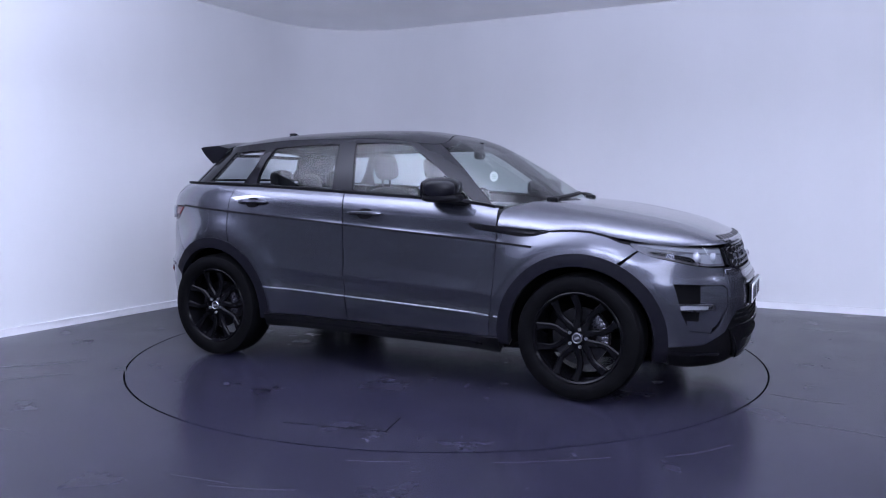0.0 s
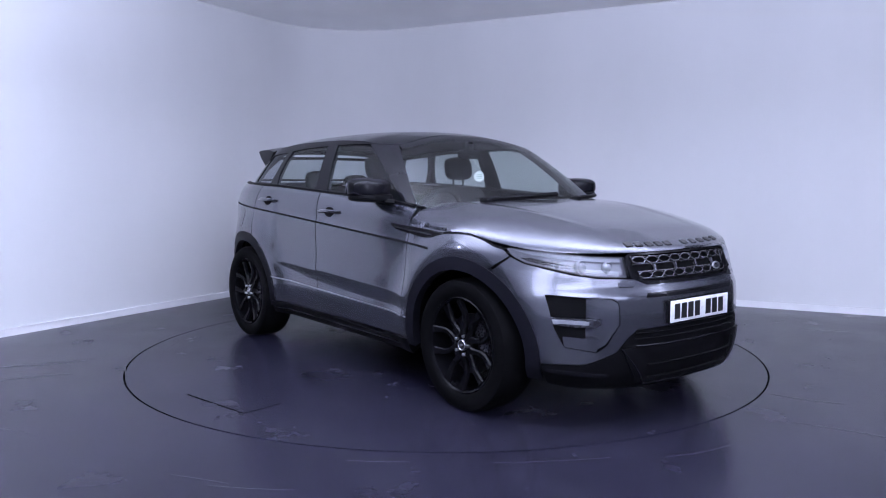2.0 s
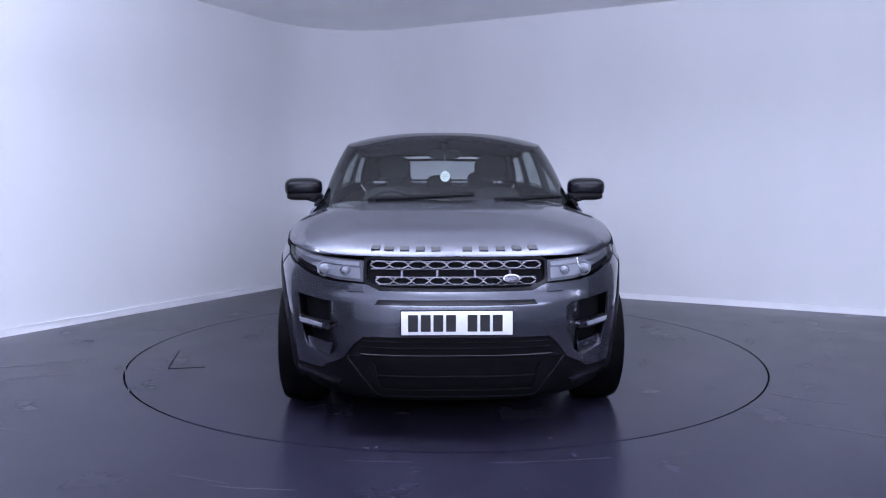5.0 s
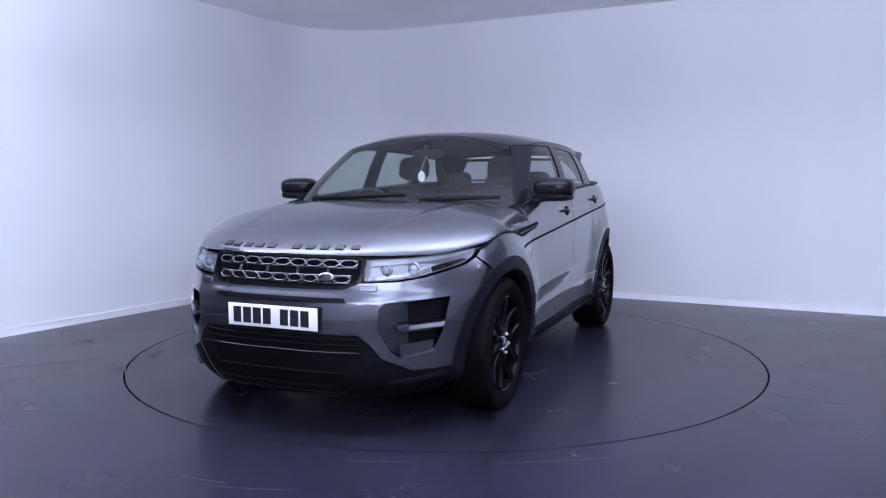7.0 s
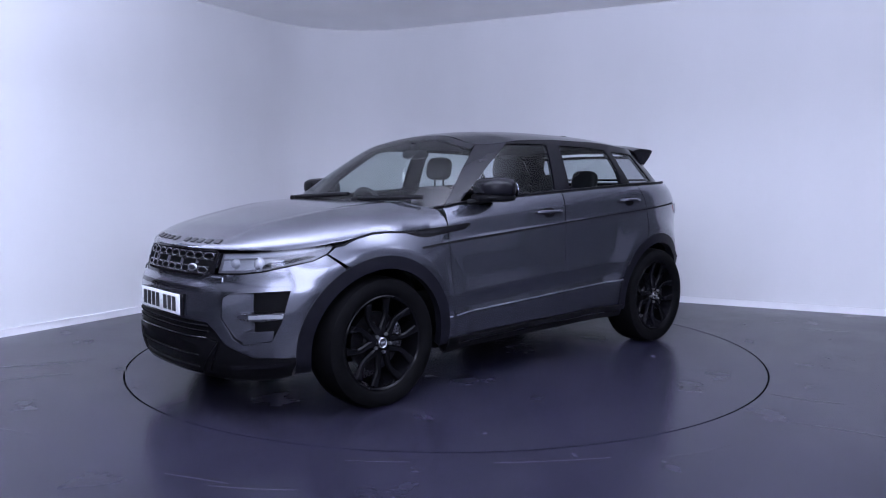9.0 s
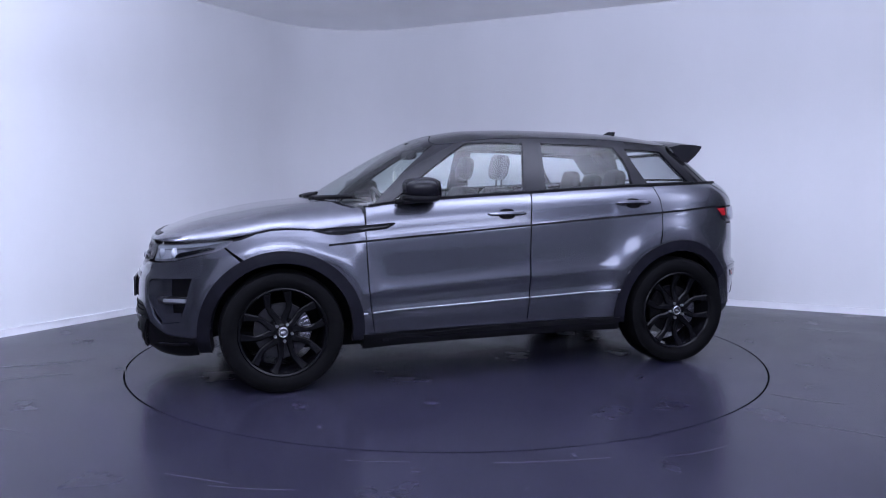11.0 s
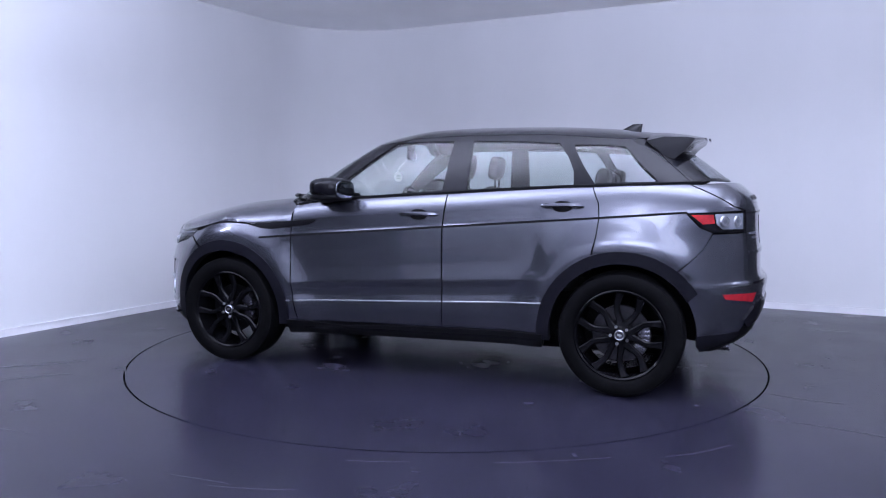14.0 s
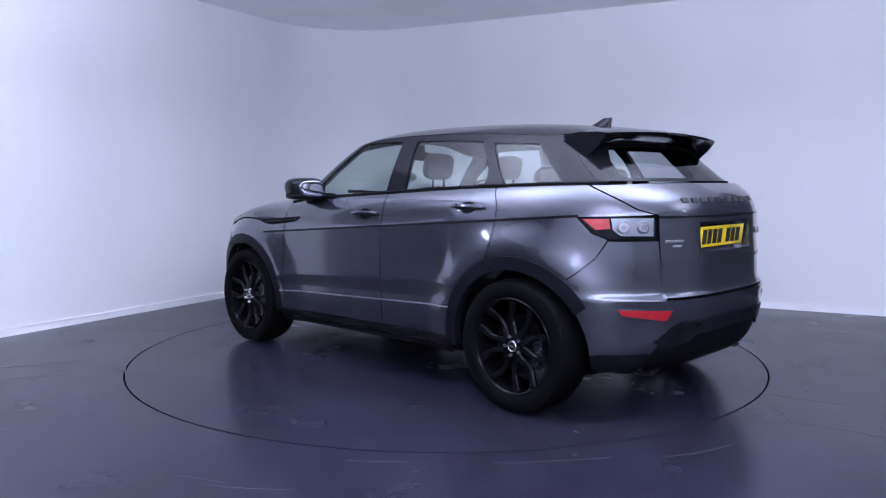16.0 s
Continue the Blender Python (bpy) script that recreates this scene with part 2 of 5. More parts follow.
def panel(name, surf, poly, material, parent, holes=(), step=0.035, off=0.0, gap=0.0025, lip=0.012, label="", fine=0.5, shear=0.0):
    """A sheet-metal or glass panel: an outline laid on a smooth surface, with turned-in edges and the surface's own normals."""
    outer = densify(poly, step * fine, gap)
    loops = [outer] + [densify(h, step * fine, -gap) for h in holes]
    lo, hi = outer.min(0), outer.max(0)
    gx, gy = np.arange(lo[0], hi[0], step), np.arange(lo[1], hi[1], step)
    grid = np.stack(np.meshgrid(gx, np.arange(lo[1] - 0.2, hi[1] + 0.2, step) if shear else gy), -1).reshape(-1, 2)
    grid[:, 1] += shear * (grid[:, 0] - outer[:, 0].mean()) * np.sign(outer[:, 0].mean() + 1e-9)
    edge_pts = np.concatenate(loops)
    ok = inside(grid, outer)
    for h in loops[1:]:
        ok &= ~inside(grid, h)
    grid = grid[ok]
    if len(grid):
        near = np.array([np.min(np.sum((edge_pts - g) ** 2, 1)) for g in grid])
        grid = grid[near > (step * 0.4) ** 2]
    edges, base = [], 0
    for l in loops:
        edges += [(base + i, base + (i + 1) % len(l)) for i in range(len(l))]
        base += len(l)
    pts = np.concatenate([edge_pts, grid]) if len(grid) else edge_pts
    vs, _, fs, *_ = delaunay_2d_cdt([Vector((float(a), float(b))) for a, b in pts], edges, [], 0, 1e-6)
    q = np.array([(v.x, v.y) for v in vs])
    f = np.array([t for t in fs if len(t) == 3])
    c = q[f].mean(1)
    ok = inside(c, outer)
    for h in loops[1:]:
        ok &= ~inside(c, h)
    f = f[ok]
    co, nr = surf(q[:, 0], q[:, 1])
    co = co + nr * off
    fn = np.cross(co[f[:, 1]] - co[f[:, 0]], co[f[:, 2]] - co[f[:, 0]])
    flip = np.sum(fn * nr[f[:, 0]], 1) < 0
    f[flip] = f[flip][:, ::-1]
    verts, norms, faces = co.tolist(), nr.tolist(), f.tolist()
    if lip:
        count = {}
        for t in faces:
            for a, b in ((t[0], t[1]), (t[1], t[2]), (t[2], t[0])):
                count[(a, b)] = 1
        rim = [(a, b) for a, b in count if (b, a) not in count]
        side = {}
        for a, b in rim:
            d = np.cross(co[b] - co[a], nr[a])
            d = d / (np.linalg.norm(d) + 1e-9)
            for v in (a, b):
                side[v] = side.get(v, 0) + d
        low = {}
        for v, d in side.items():
            d = (d / (np.linalg.norm(d) + 1e-9)).tolist()
            low[v] = len(verts)
            verts += [co[v].tolist(), (co[v] - nr[v] * lip).tolist()]
            norms += [d, d]
        faces += [[low[b], low[a], low[a] + 1, low[b] + 1] for a, b in rim]
    me = bpy.data.meshes.new(name)
    me.from_pydata(verts, [], faces)
    me.polygons.foreach_set("use_smooth", [True] * len(me.polygons))
    me.update()
    me.normals_split_custom_set_from_vertices([Vector(v) for v in norms])
    return add(name, me, material, parent, label)


def with_normals(fun, outward, h=0.0018):
    """Adds unit normals, on the side that outward tells, to a surface given by two coordinates."""
    def surf(a, b):
        a, b = np.asarray(a, float), np.asarray(b, float)
        p = fun(a, b)
        da, db = fun(a + h, b) - fun(a - h, b), fun(a, b + h) - fun(a, b - h)
        n = np.cross(da, db)
        n /= np.linalg.norm(n, axis=1)[:, None] + 1e-12
        n *= np.sign(np.sum(n * outward(p), 1) + 1e-12)[:, None]
        return p, n
    return surf


# ---- room ----
WHITE_L, WHITE_R = 4.8, 6.5


def wall_outline(inset=0.0):
    """The inner face of the walls, from the open end of the one to the open end of the other."""
    r = CORNER_R - inset
    pts = [room(WHITE_L, inset), room(CORNER_R, inset)]
    for i in range(1, 16):
        a = math.pi / 2 * i / 16
        pts.append(room(CORNER_R - r * math.sin(a), CORNER_R - r * math.cos(a)))
    pts += [room(inset, CORNER_R), room(inset, WHITE_R)]
    return pts


def strip_wall(name, pts_in, pts_out, z0, z1, material, label, category, kind="structure"):
    bm = bmesh.new()
    cols = [[bm.verts.new((p.x, p.y, z)) for p, z in ((a, z0), (a, z1), (b, z1), (b, z0))] for a, b in zip(pts_in, pts_out)]
    for lo, hi in zip(cols, cols[1:]):
        for i in range(4):
            k = (i + 1) % 4
            bm.faces.new((lo[i], lo[k], hi[k], hi[i]))
    bm.faces.new(cols[0])
    bm.faces.new(cols[-1][::-1])
    return tagged(part(name, bm, material, None, "", 25), label, category, kind=kind)


def build_room():
    strip_wall("wall_north", wall_outline(0.0), wall_outline(-0.15), 0.0, CEIL, WALL, "white painted studio walls meeting in a rounded corner", "wall")
    # skirting with a thin raised lip on top
    strip_wall("baseboard", wall_outline(0.014), wall_outline(0.002), 0.0, 0.056, SKIRT, "low white skirting board along the studio wall", "skirting board")
    strip_wall("trim", wall_outline(0.020), wall_outline(0.002), 0.056, 0.064, SKIRT, "thin raised white top edge of the skirting", "trim")
    strip_wall("wall_south_west", [room(ROOM_L, 0.0), room(ROOM_L, 1.8)], [room(ROOM_L + 0.15, 0.0), room(ROOM_L + 0.15, 1.8)], 0.0, CEIL, DARKWALL, "dark plain wall that closes the studio", "wall")
    strip_wall("wall_south", [room(ROOM_L, 1.8), room(ROOM_L, ROOM_R)], [room(ROOM_L + 0.15, 1.8), room(ROOM_L + 0.15, ROOM_R)], 0.0, CEIL, WALL, "white painted wall behind the camera", "wall")
    strip_wall("wall_west", [room(WHITE_L, -0.05), room(ROOM_L, -0.05)], [room(WHITE_L, -0.2), room(ROOM_L, -0.2)], 0.0, CEIL, DARKWALL, "dark plain wall that closes the studio", "wall")
    strip_wall("wall_east", [room(0.0, ROOM_R), room(ROOM_L, ROOM_R)], [room(0.0, ROOM_R + 0.15), room(ROOM_L, ROOM_R + 0.15)], 0.0, CEIL, GREYWALL, "grey plain wall that closes the studio", "wall")
    strip_wall("wall_north_east", [room(-0.05, WHITE_R), room(-0.05, ROOM_R)], [room(-0.2, WHITE_R), room(-0.2, ROOM_R)], 0.0, CEIL, DARKWALL, "dark plain wall that closes the studio", "wall")
    bm = bmesh.new()
    c = [room(-0.3, -0.3), room(ROOM_L + 0.3, -0.3), room(ROOM_L + 0.3, ROOM_R + 0.3), room(-0.3, ROOM_R + 0.3)]
    lo, hi = [bm.verts.new((p.x, p.y, CEIL)) for p in c], [bm.verts.new((p.x, p.y, CEIL + 0.12)) for p in c]
    bm.faces.new(lo)
    bm.faces.new(hi[::-1])
    for i in range(4):
        bm.faces.new((lo[i], lo[(i + 1) % 4], hi[(i + 1) % 4], hi[i]))
    tagged(part("ceiling", bm, CEILING, None, "", 0), "smooth white painted studio ceiling", "ceiling", kind="structure")
    # floor with a round hole for the turntable
    bm = bmesh.new()
    n = 144
    ring = [bm.verts.new((TABLE_R * math.cos(2 * math.pi * i / n), TABLE_R * math.sin(2 * math.pi * i / n), 0)) for i in range(n)]
    edge = []
    for i in range(n):
        d = Vector((math.cos(2 * math.pi * i / n), math.sin(2 * math.pi * i / n), 0))
        k = 1e9
        for q, w in ((room(-0.2, -0.2), LDIR), (room(ROOM_L + 0.2, ROOM_R + 0.2), LDIR), (room(-0.2, -0.2), RDIR), (room(ROOM_L + 0.2, ROOM_R + 0.2), RDIR)):
            nn = Vector((-w.y, w.x, 0))
            den = d.dot(nn)
            if abs(den) > 1e-6:
                t = q.dot(nn) / den
                if t > 0:
                    k = min(k, t)
        edge.append(bm.verts.new(d * k))
    deep = [bm.verts.new((v.co.x, v.co.y, -0.06)) for v in ring]
    for i in range(n):
        j = (i + 1) % n
        bm.faces.new((ring[i], ring[j], edge[j], edge[i]))
        bm.faces.new((ring[j], ring[i], deep[i], deep[j]))
    floor = part("floor", bm, FLOOR, None, "", 20)
    tagged(floor, "dark flecked vinyl floor with a dull sheen", "floor", kind="structure")
    for a, b, bow, w in (((1.90, -1.235), (2.25, -1.45), 0.02, 0.012), ((1.79, -1.77), (2.30, -2.15), -0.03, 0.012), ((-2.6, -1.70), (-2.04, -1.97), 0.02, 0.006), ((3.0, 0.80), (3.45, 0.62), 0.03, 0.02), ((-3.1, -0.6), (-2.45, -0.35), 0.05, 0.02), ((-2.9, -1.05), (-2.4, -0.75), -0.04, 0.014)):
        scuff(floor, a, b, bow, w, DARKSCUFF)
    for a, b, bow, w in (((-1.21, -2.486), (-0.90, -2.60), 0.0, 0.003), ((-0.98, -2.62), (-0.60, -2.665), 0.01, 0.003), ((0.2, -2.36), (0.75, -2.29), 0.01, 0.002), ((-0.45, -2.33), (-0.16, -2.35), 0.005, 0.003), ((1.0, -2.28), (1.35, -2.12), 0.02, 0.002)):
        scuff(floor, a, b, bow, w, SCUFF)
    bm = bmesh.new()
    for a, b in ((TABLE_R - 0.02, TABLE_R + 0.02),):
        lo = [bm.verts.new((a * math.cos(2 * math.pi * i / n), a * math.sin(2 * math.pi * i / n), -0.05)) for i in range(n)]
        hi = [bm.verts.new((b * math.cos(2 * math.pi * i / n), b * math.sin(2 * math.pi * i / n), -0.05)) for i in range(n)]
        for i in range(n):
            j = (i + 1) % n
            bm.faces.new((lo[i], lo[j], hi[j], hi[i]))
    tagged(part("floor_gap", bm, JOINT, None, "", 0), "dark bottom of the gap round the turntable", "gap", kind="structure")


TABLE_R = 2.234


def scuff(parent, a, b, bow, w, material):
    """A faint curved mark left on the floor."""
    bm = bmesh.new()
    a, b = Vector((*a, 0.0008)), Vector((*b, 0.0008))
    side = Vector((b.y - a.y, a.x - b.x, 0)).normalized()
    n = 14
    pts = [a.lerp(b, i / n) + side * bow * math.sin(math.pi * i / n) for i in range(n + 1)]
    ws = [max(0.0015, w * math.sin(math.pi * (i + 0.4) / (n + 0.8)) * (0.7 + 0.3 * math.sin(i * 2.7))) for i in range(n + 1)]
    rows = [(bm.verts.new(p + side * q), bm.verts.new(p - side * q)) for p, q in zip(pts, ws)]
    for lo, hi in zip(rows, rows[1:]):
        bm.faces.new((lo[0], lo[1], hi[1], hi[0]))
    part("floor_scuff", bm, material, parent, "", 0)


def build_turntable():
    t = new("turntable")
    tagged(t, "flush round turntable covered in dark flecked vinyl", "turntable")
    n = 144
    r = TABLE_R - 0.012
    bm = bmesh.new()
    top = [bm.verts.new((r * math.cos(2 * math.pi * i / n), r * math.sin(2 * math.pi * i / n), 0)) for i in range(n)]
    low = [bm.verts.new((v.co.x, v.co.y, -0.045)) for v in top]
    bm.faces.new(top)
    for i in range(n):
        j = (i + 1) % n
        bm.faces.new((top[j], top[i], low[i], low[j]))
    part("deck", bm, TABLE, t, "", 20)
    # cut lines of a hatch in the covering
    for a, b in (((0.02, -1.97), (0.578, -1.872)), ((0.578, -1.872), (0.533, -1.640))):
        bm = bmesh.new()
        a, b = Vector((*a, 0.0012)), Vector((*b, 0.0012))
        sweep(bm, [a, a.lerp(b, 0.5), b], 0.0028, 0.0012, Vector((b.y - a.y, a.x - b.x, 0)).normalized(), 0.2)
        part("hatch_line", bm, JOINT, t, "", 0)
    return t


# ---- the car's surfaces: x forward, y to its left, z up, from the middle of the wheelbase ----
HUB_Z, HUB_X = 0.364, 1.33
belt = pchip([(-2.0, 1.245), (-1.73, 1.24), (-1.05, 1.22), (-0.29, 1.18), (0.39, 1.14), (0.69, 1.115), (0.82, 1.095), (1.1, 1.07)])
nose_x = pchip([(0.13, 1.98), (0.17, 2.06), (0.22, 2.13), (0.28, 2.165), (0.40, 2.18), (0.56, 2.18), (0.67, 2.17), (0.72, 2.145), (0.80, 2.12), (0.88, 2.09), (1.0, 2.03), (1.3, 1.9)])
tail_x = pchip([(0.13, -1.80), (0.24, -1.93), (0.28, -2.01), (0.34, -2.07), (0.45, -2.11), (0.60, -2.135), (0.655, -2.135), (0.69, -2.105), (0.85, -2.095), (0.95, -2.085), (1.07, -2.08), (1.14, -2.06), (1.19, -2.02), (1.25, -1.94), (1.3, -1.86)])
door_y = pchip([(-1.0, 0.76), (0.0, 0.845), (1.0, 0.874), (2.0, 0.900), (2.3, 0.8965), (2.6, 0.9005), (2.9, 0.910), (2.98, 0.9125), (3.05, 0.912), (3.15, 0.9085), (3.3, 0.9065), (3.5, 0.907), (3.75, 0.908), (3.92, 0.9075), (4.0, 0.906), (4.06, 0.901), (4.5, 0.888), (4.85, 0.862), (5.0, 0.835), (5.4, 0.80)])
wing_y = pchip([(-1.0, 0.78), (0.0, 0.85), (1.0, 0.88), (2.0, 0.896), (3.0, 0.908), (3.7, 0.915), (4.0, 0.908), (4.5, 0.888), (4.85, 0.862), (5.0, 0.835), (5.4, 0.80)])


def smooth01(v):
    v = np.clip(v, 0, 1)
    return v * v * (3 - 2 * v)


def side_y(x, z):
    xl = np.clip(x, -2.0, 0.95)
    rows = [0.25 + 0 * xl, 0.315 + 0.016 * (0.8 - xl), 0.455 + 0.043 * (0.83 - xl), 0.575 + 0.06 * (0.8 - xl), 0.89 + 0.073 * (0.81 - xl), belt(xl)]
    q = np.where(z < rows[0], (z - rows[0]) / 0.1, 0.0)
    for i in range(5):
        q = np.where((z >= rows[i]) & (z < rows[i + 1]), i + (z - rows[i]) / (rows[i + 1] - rows[i]), q)
    q = np.where(z >= rows[5], 5 + (z - rows[5]) / 0.3, q)
    dist = np.minimum(np.abs(x - HUB_X), np.abs(x + HUB_X))
    w = smooth01((dist - 0.43) / 0.10) * (np.abs(x) < HUB_X)
    y = door_y(q) * w + wing_y(q) * (1 - w)
    for hx in (HUB_X, -HUB_X):
        r = np.sqrt((x - hx) ** 2 + (z - HUB_Z) ** 2)
        flare = np.where(r < 0.50, 1.0, np.exp(-((r - 0.50) / 0.12) ** 2))
        y = y + 0.038 * flare * smooth01((z - 0.1) / 0.2)
    return y - 0.035 * smooth01((-1.0 - x) / 0.9)


class Shell:
    """A closed outline in plan, carried up through the heights; s runs round it from the nose, to the car's left first."""

    def __init__(self, front, rear, half, cf, cr, mf, nf, mr, nr, ref):
        self.front, self.rear, self.half, self.cf, self.cr = front, rear, half, cf, cr
        th = np.linspace(0, 1, 3001) ** 1.6 * np.pi / 2
        fx, fy = np.cos(th) ** (2 / mf), np.sin(th) ** (2 / nf)
        rx, ry = (np.cos(th) ** (2 / mr))[::-1], (np.sin(th) ** (2 / nr))[::-1]
        xf, xr, b = ref
        X = np.concatenate([cf + (xf - cf) * fx, cr + (xr - cr) * rx])
        Y = np.concatenate([fy, ry]) * b
        s = np.concatenate([[0], np.cumsum(np.hypot(np.diff(X), np.diff(Y)))])
        self.s, self.S = s, s[-1]
        self.u = np.concatenate([fx, np.zeros(3001)])      # share of the front's reach
        self.v = np.concatenate([np.zeros(3001), rx])      # share of the rear's reach
        self.w = np.concatenate([fy, ry])
        self.mid0, self.mid1 = s[3000], s[3001]
        self.surf = with_normals(self.place, lambda p: np.stack([p[:, 0] * 0.5, p[:, 1] * 2, 0.2 + 0 * p[:, 0]], 1))

    def place(self, s, z):
        s, z = np.asarray(s, float), np.asarray(z, float)
        s = np.where(s > self.S, s - 2 * self.S, s)
        s = np.where(s < -self.S, s + 2 * self.S, s)
        sg, a = np.where(s < 0, -1.0, 1.0), np.abs(s)
        u, v, w = np.interp(a, self.s, self.u), np.interp(a, self.s, self.v), np.interp(a, self.s, self.w)
        t = np.clip((a - self.mid0) / (self.mid1 - self.mid0), 0, 1)
        x = self.cf + (self.cr - self.cf) * t + (self.front(z) - self.cf) * u + (self.rear(z) - self.cr) * v
        return np.stack([x, sg * w * self.half(x, z), z + 0 * x], -1)

    def at(self, how, q, z):
        """(s, z) of a point told by its x on the side ('x'), or its y at the front ('f') or the rear ('r')."""
        g = np.linspace(0, self.S, 2400)
        p = self.place(g, np.full_like(g, z))
        if how == "x":
            return (float(np.interp(-q, -p[:, 0], g)), z)
        k = np.argmax(p[:, 1])
        if how == "f":
            k = int(np.searchsorted(g, self.mid0))
            return (float(np.interp(q, p[:k, 1], g[:k])), z)
        k = int(np.searchsorted(g, self.mid1))
        return (float(np.interp(-q, -p[k:, 1], g[k:])), z)

    def line(self, *pts):
        return [self.at(*p) for p in pts]


LOW = Shell(nose_x, tail_x, side_y, 1.2, -1.2, 2.3, 3.0, 2.7, 3.3, (2.15, -2.1, 0.915))

screen_x = pchip([(1.03, 1.17), (1.08, 1.10), (1.15, 0.995), (1.26, 0.82), (1.38, 0.615), (1.48, 0.425), (1.55, 0.265), (1.60, 0.12), (1.66, -0.1)])
glass_x = pchip([(1.1, -2.08), (1.22, -1.94), (1.30, -1.84), (1.40, -1.71), (1.48, -1.60), (1.55, -1.50), (1.65, -1.35)])
glass_y = pchip([(1.0, 0.875), (1.09, 0.855), (1.2, 0.825), (1.35, 0.776), (1.5, 0.708), (1.56, 0.665), (1.65, 0.58)])
TOP = Shell(screen_x, glass_x, lambda x, z: glass_y(z) - 0.055 * smooth01((-0.3 - x) / 1.6), -0.3, -0.75, 6.0, 3.0, 5.0, 3.0, (0.7, -1.78, 0.77))

roof_z = pchip([(0.45, 1.50), (0.30, 1.548), (0.17, 1.578), (0.0, 1.603), (-0.39, 1.615), (-0.79, 1.610), (-1.19, 1.589), (-1.38, 1.568), (-1.56, 1.548), (-1.9, 1.51)])


def roof_at(x, y):
    return roof_z(x) - (0.085 + 0.018 * smooth01((-0.8 - x) / 0.8)) * (np.abs(y) / 0.70) ** 2.6


def roof_place(x, y):
    return np.stack([x, y, roof_at(x, y)], -1)


ROOF = with_normals(roof_place, lambda p: np.stack([0 * p[:, 0], 0 * p[:, 0], 1 + 0 * p[:, 0]], 1))


def top_edge(s):
    """Height at which the upper shell meets the roof."""
    z = 1.52
    for _ in range(40):
        p = TOP.place(np.array([s]), np.array([z]))[0]
        z = 0.6 * z + 0.4 * float(roof_at(p[0], p[1]))
    return z


edge_z = pchip([(2.1, 0.888), (1.9, 0.890), (1.75, 0.902), (1.62, 0.922), (1.48, 0.948), (1.39, 0.968), (1.30, 0.972), (1.17, 0.965), (1.0, 0.975), (0.7, 0.992)])
hood_z = pchip([(2.09, 0.889), (2.078, 0.902), (2.04, 0.925), (1.95, 0.963), (1.84, 1.003), (1.6, 1.055), (1.4, 1.092), (1.2, 1.120), (1.04, 1.137), (0.7, 1.16)])
g_ = np.linspace(0, LOW.at("x", 0.7, 0.98)[0], 900)
z_ = np.full_like(g_, 0.9)
for _ in range(12):
    z_ = edge_z(LOW.place(g_, z_)[:, 0])
HOOD_EDGE = LOW.place(g_, z_)


def hood_place(x, y):
    ye = np.interp(-x, -HOOD_EDGE[:, 0], HOOD_EDGE[:, 1])
    t = np.clip(np.abs(y) / np.maximum(ye, 1e-4), 0, 1)
    ez = edge_z(x)
    yc = 0.60 - 0.20 * (x - 1.1)
    lift = 0.006 * smooth01((np.abs(y) - yc + 0.08) / 0.08) * np.exp(-np.clip(np.abs(y) - yc, 0, 1) / 0.09) * smooth01((1.98 - x) / 0.35)
    return np.stack([x, y, ez + (hood_z(x) - ez) * (1 - t ** 3.6) ** 0.5 + lift * (1 - t ** 8)], -1)


HOOD = with_normals(hood_place, lambda p: np.stack([0.05 * p[:, 0], p[:, 1] * 0.05, 1 + 0 * p[:, 0]], 1), 0.002)


def arc(hx, r, a0, a1, n=18, zc=HUB_Z):
    return [(hx + r * math.cos(radians(a0 + (a1 - a0) * i / n)), zc + r * math.sin(radians(a0 + (a1 - a0) * i / n))) for i in range(n + 1)]


def on_side(shell, pts):
    return [shell.at("x", x, z) for x, z in pts]


def flip(poly):
    return [(-s, z) for s, z in poly]


def both(half):
    """A symmetric outline from its left half, which starts and ends on the middle line."""
    return half + flip(half)[::-1]


def around(half):
    """The same for a half that starts and ends at the middle of the rear."""
    return half + [(2 * LOW.S - s, z) for s, z in half[::-1]]


def split(name, poly, *rest, **kw):
    """A panel on the left and its like on the right."""
    shell = kw.pop("shell", LOW)
    holes = kw.pop("holes", ())
    out = []
    for f in (lambda q: q, flip):
        out.append(panel(name, shell.surf, f(poly), *rest, holes=[f(h) for h in holes], **kw))
    return out


# ---- the car ----
FITTED = {}   # doors by their place, the left one first


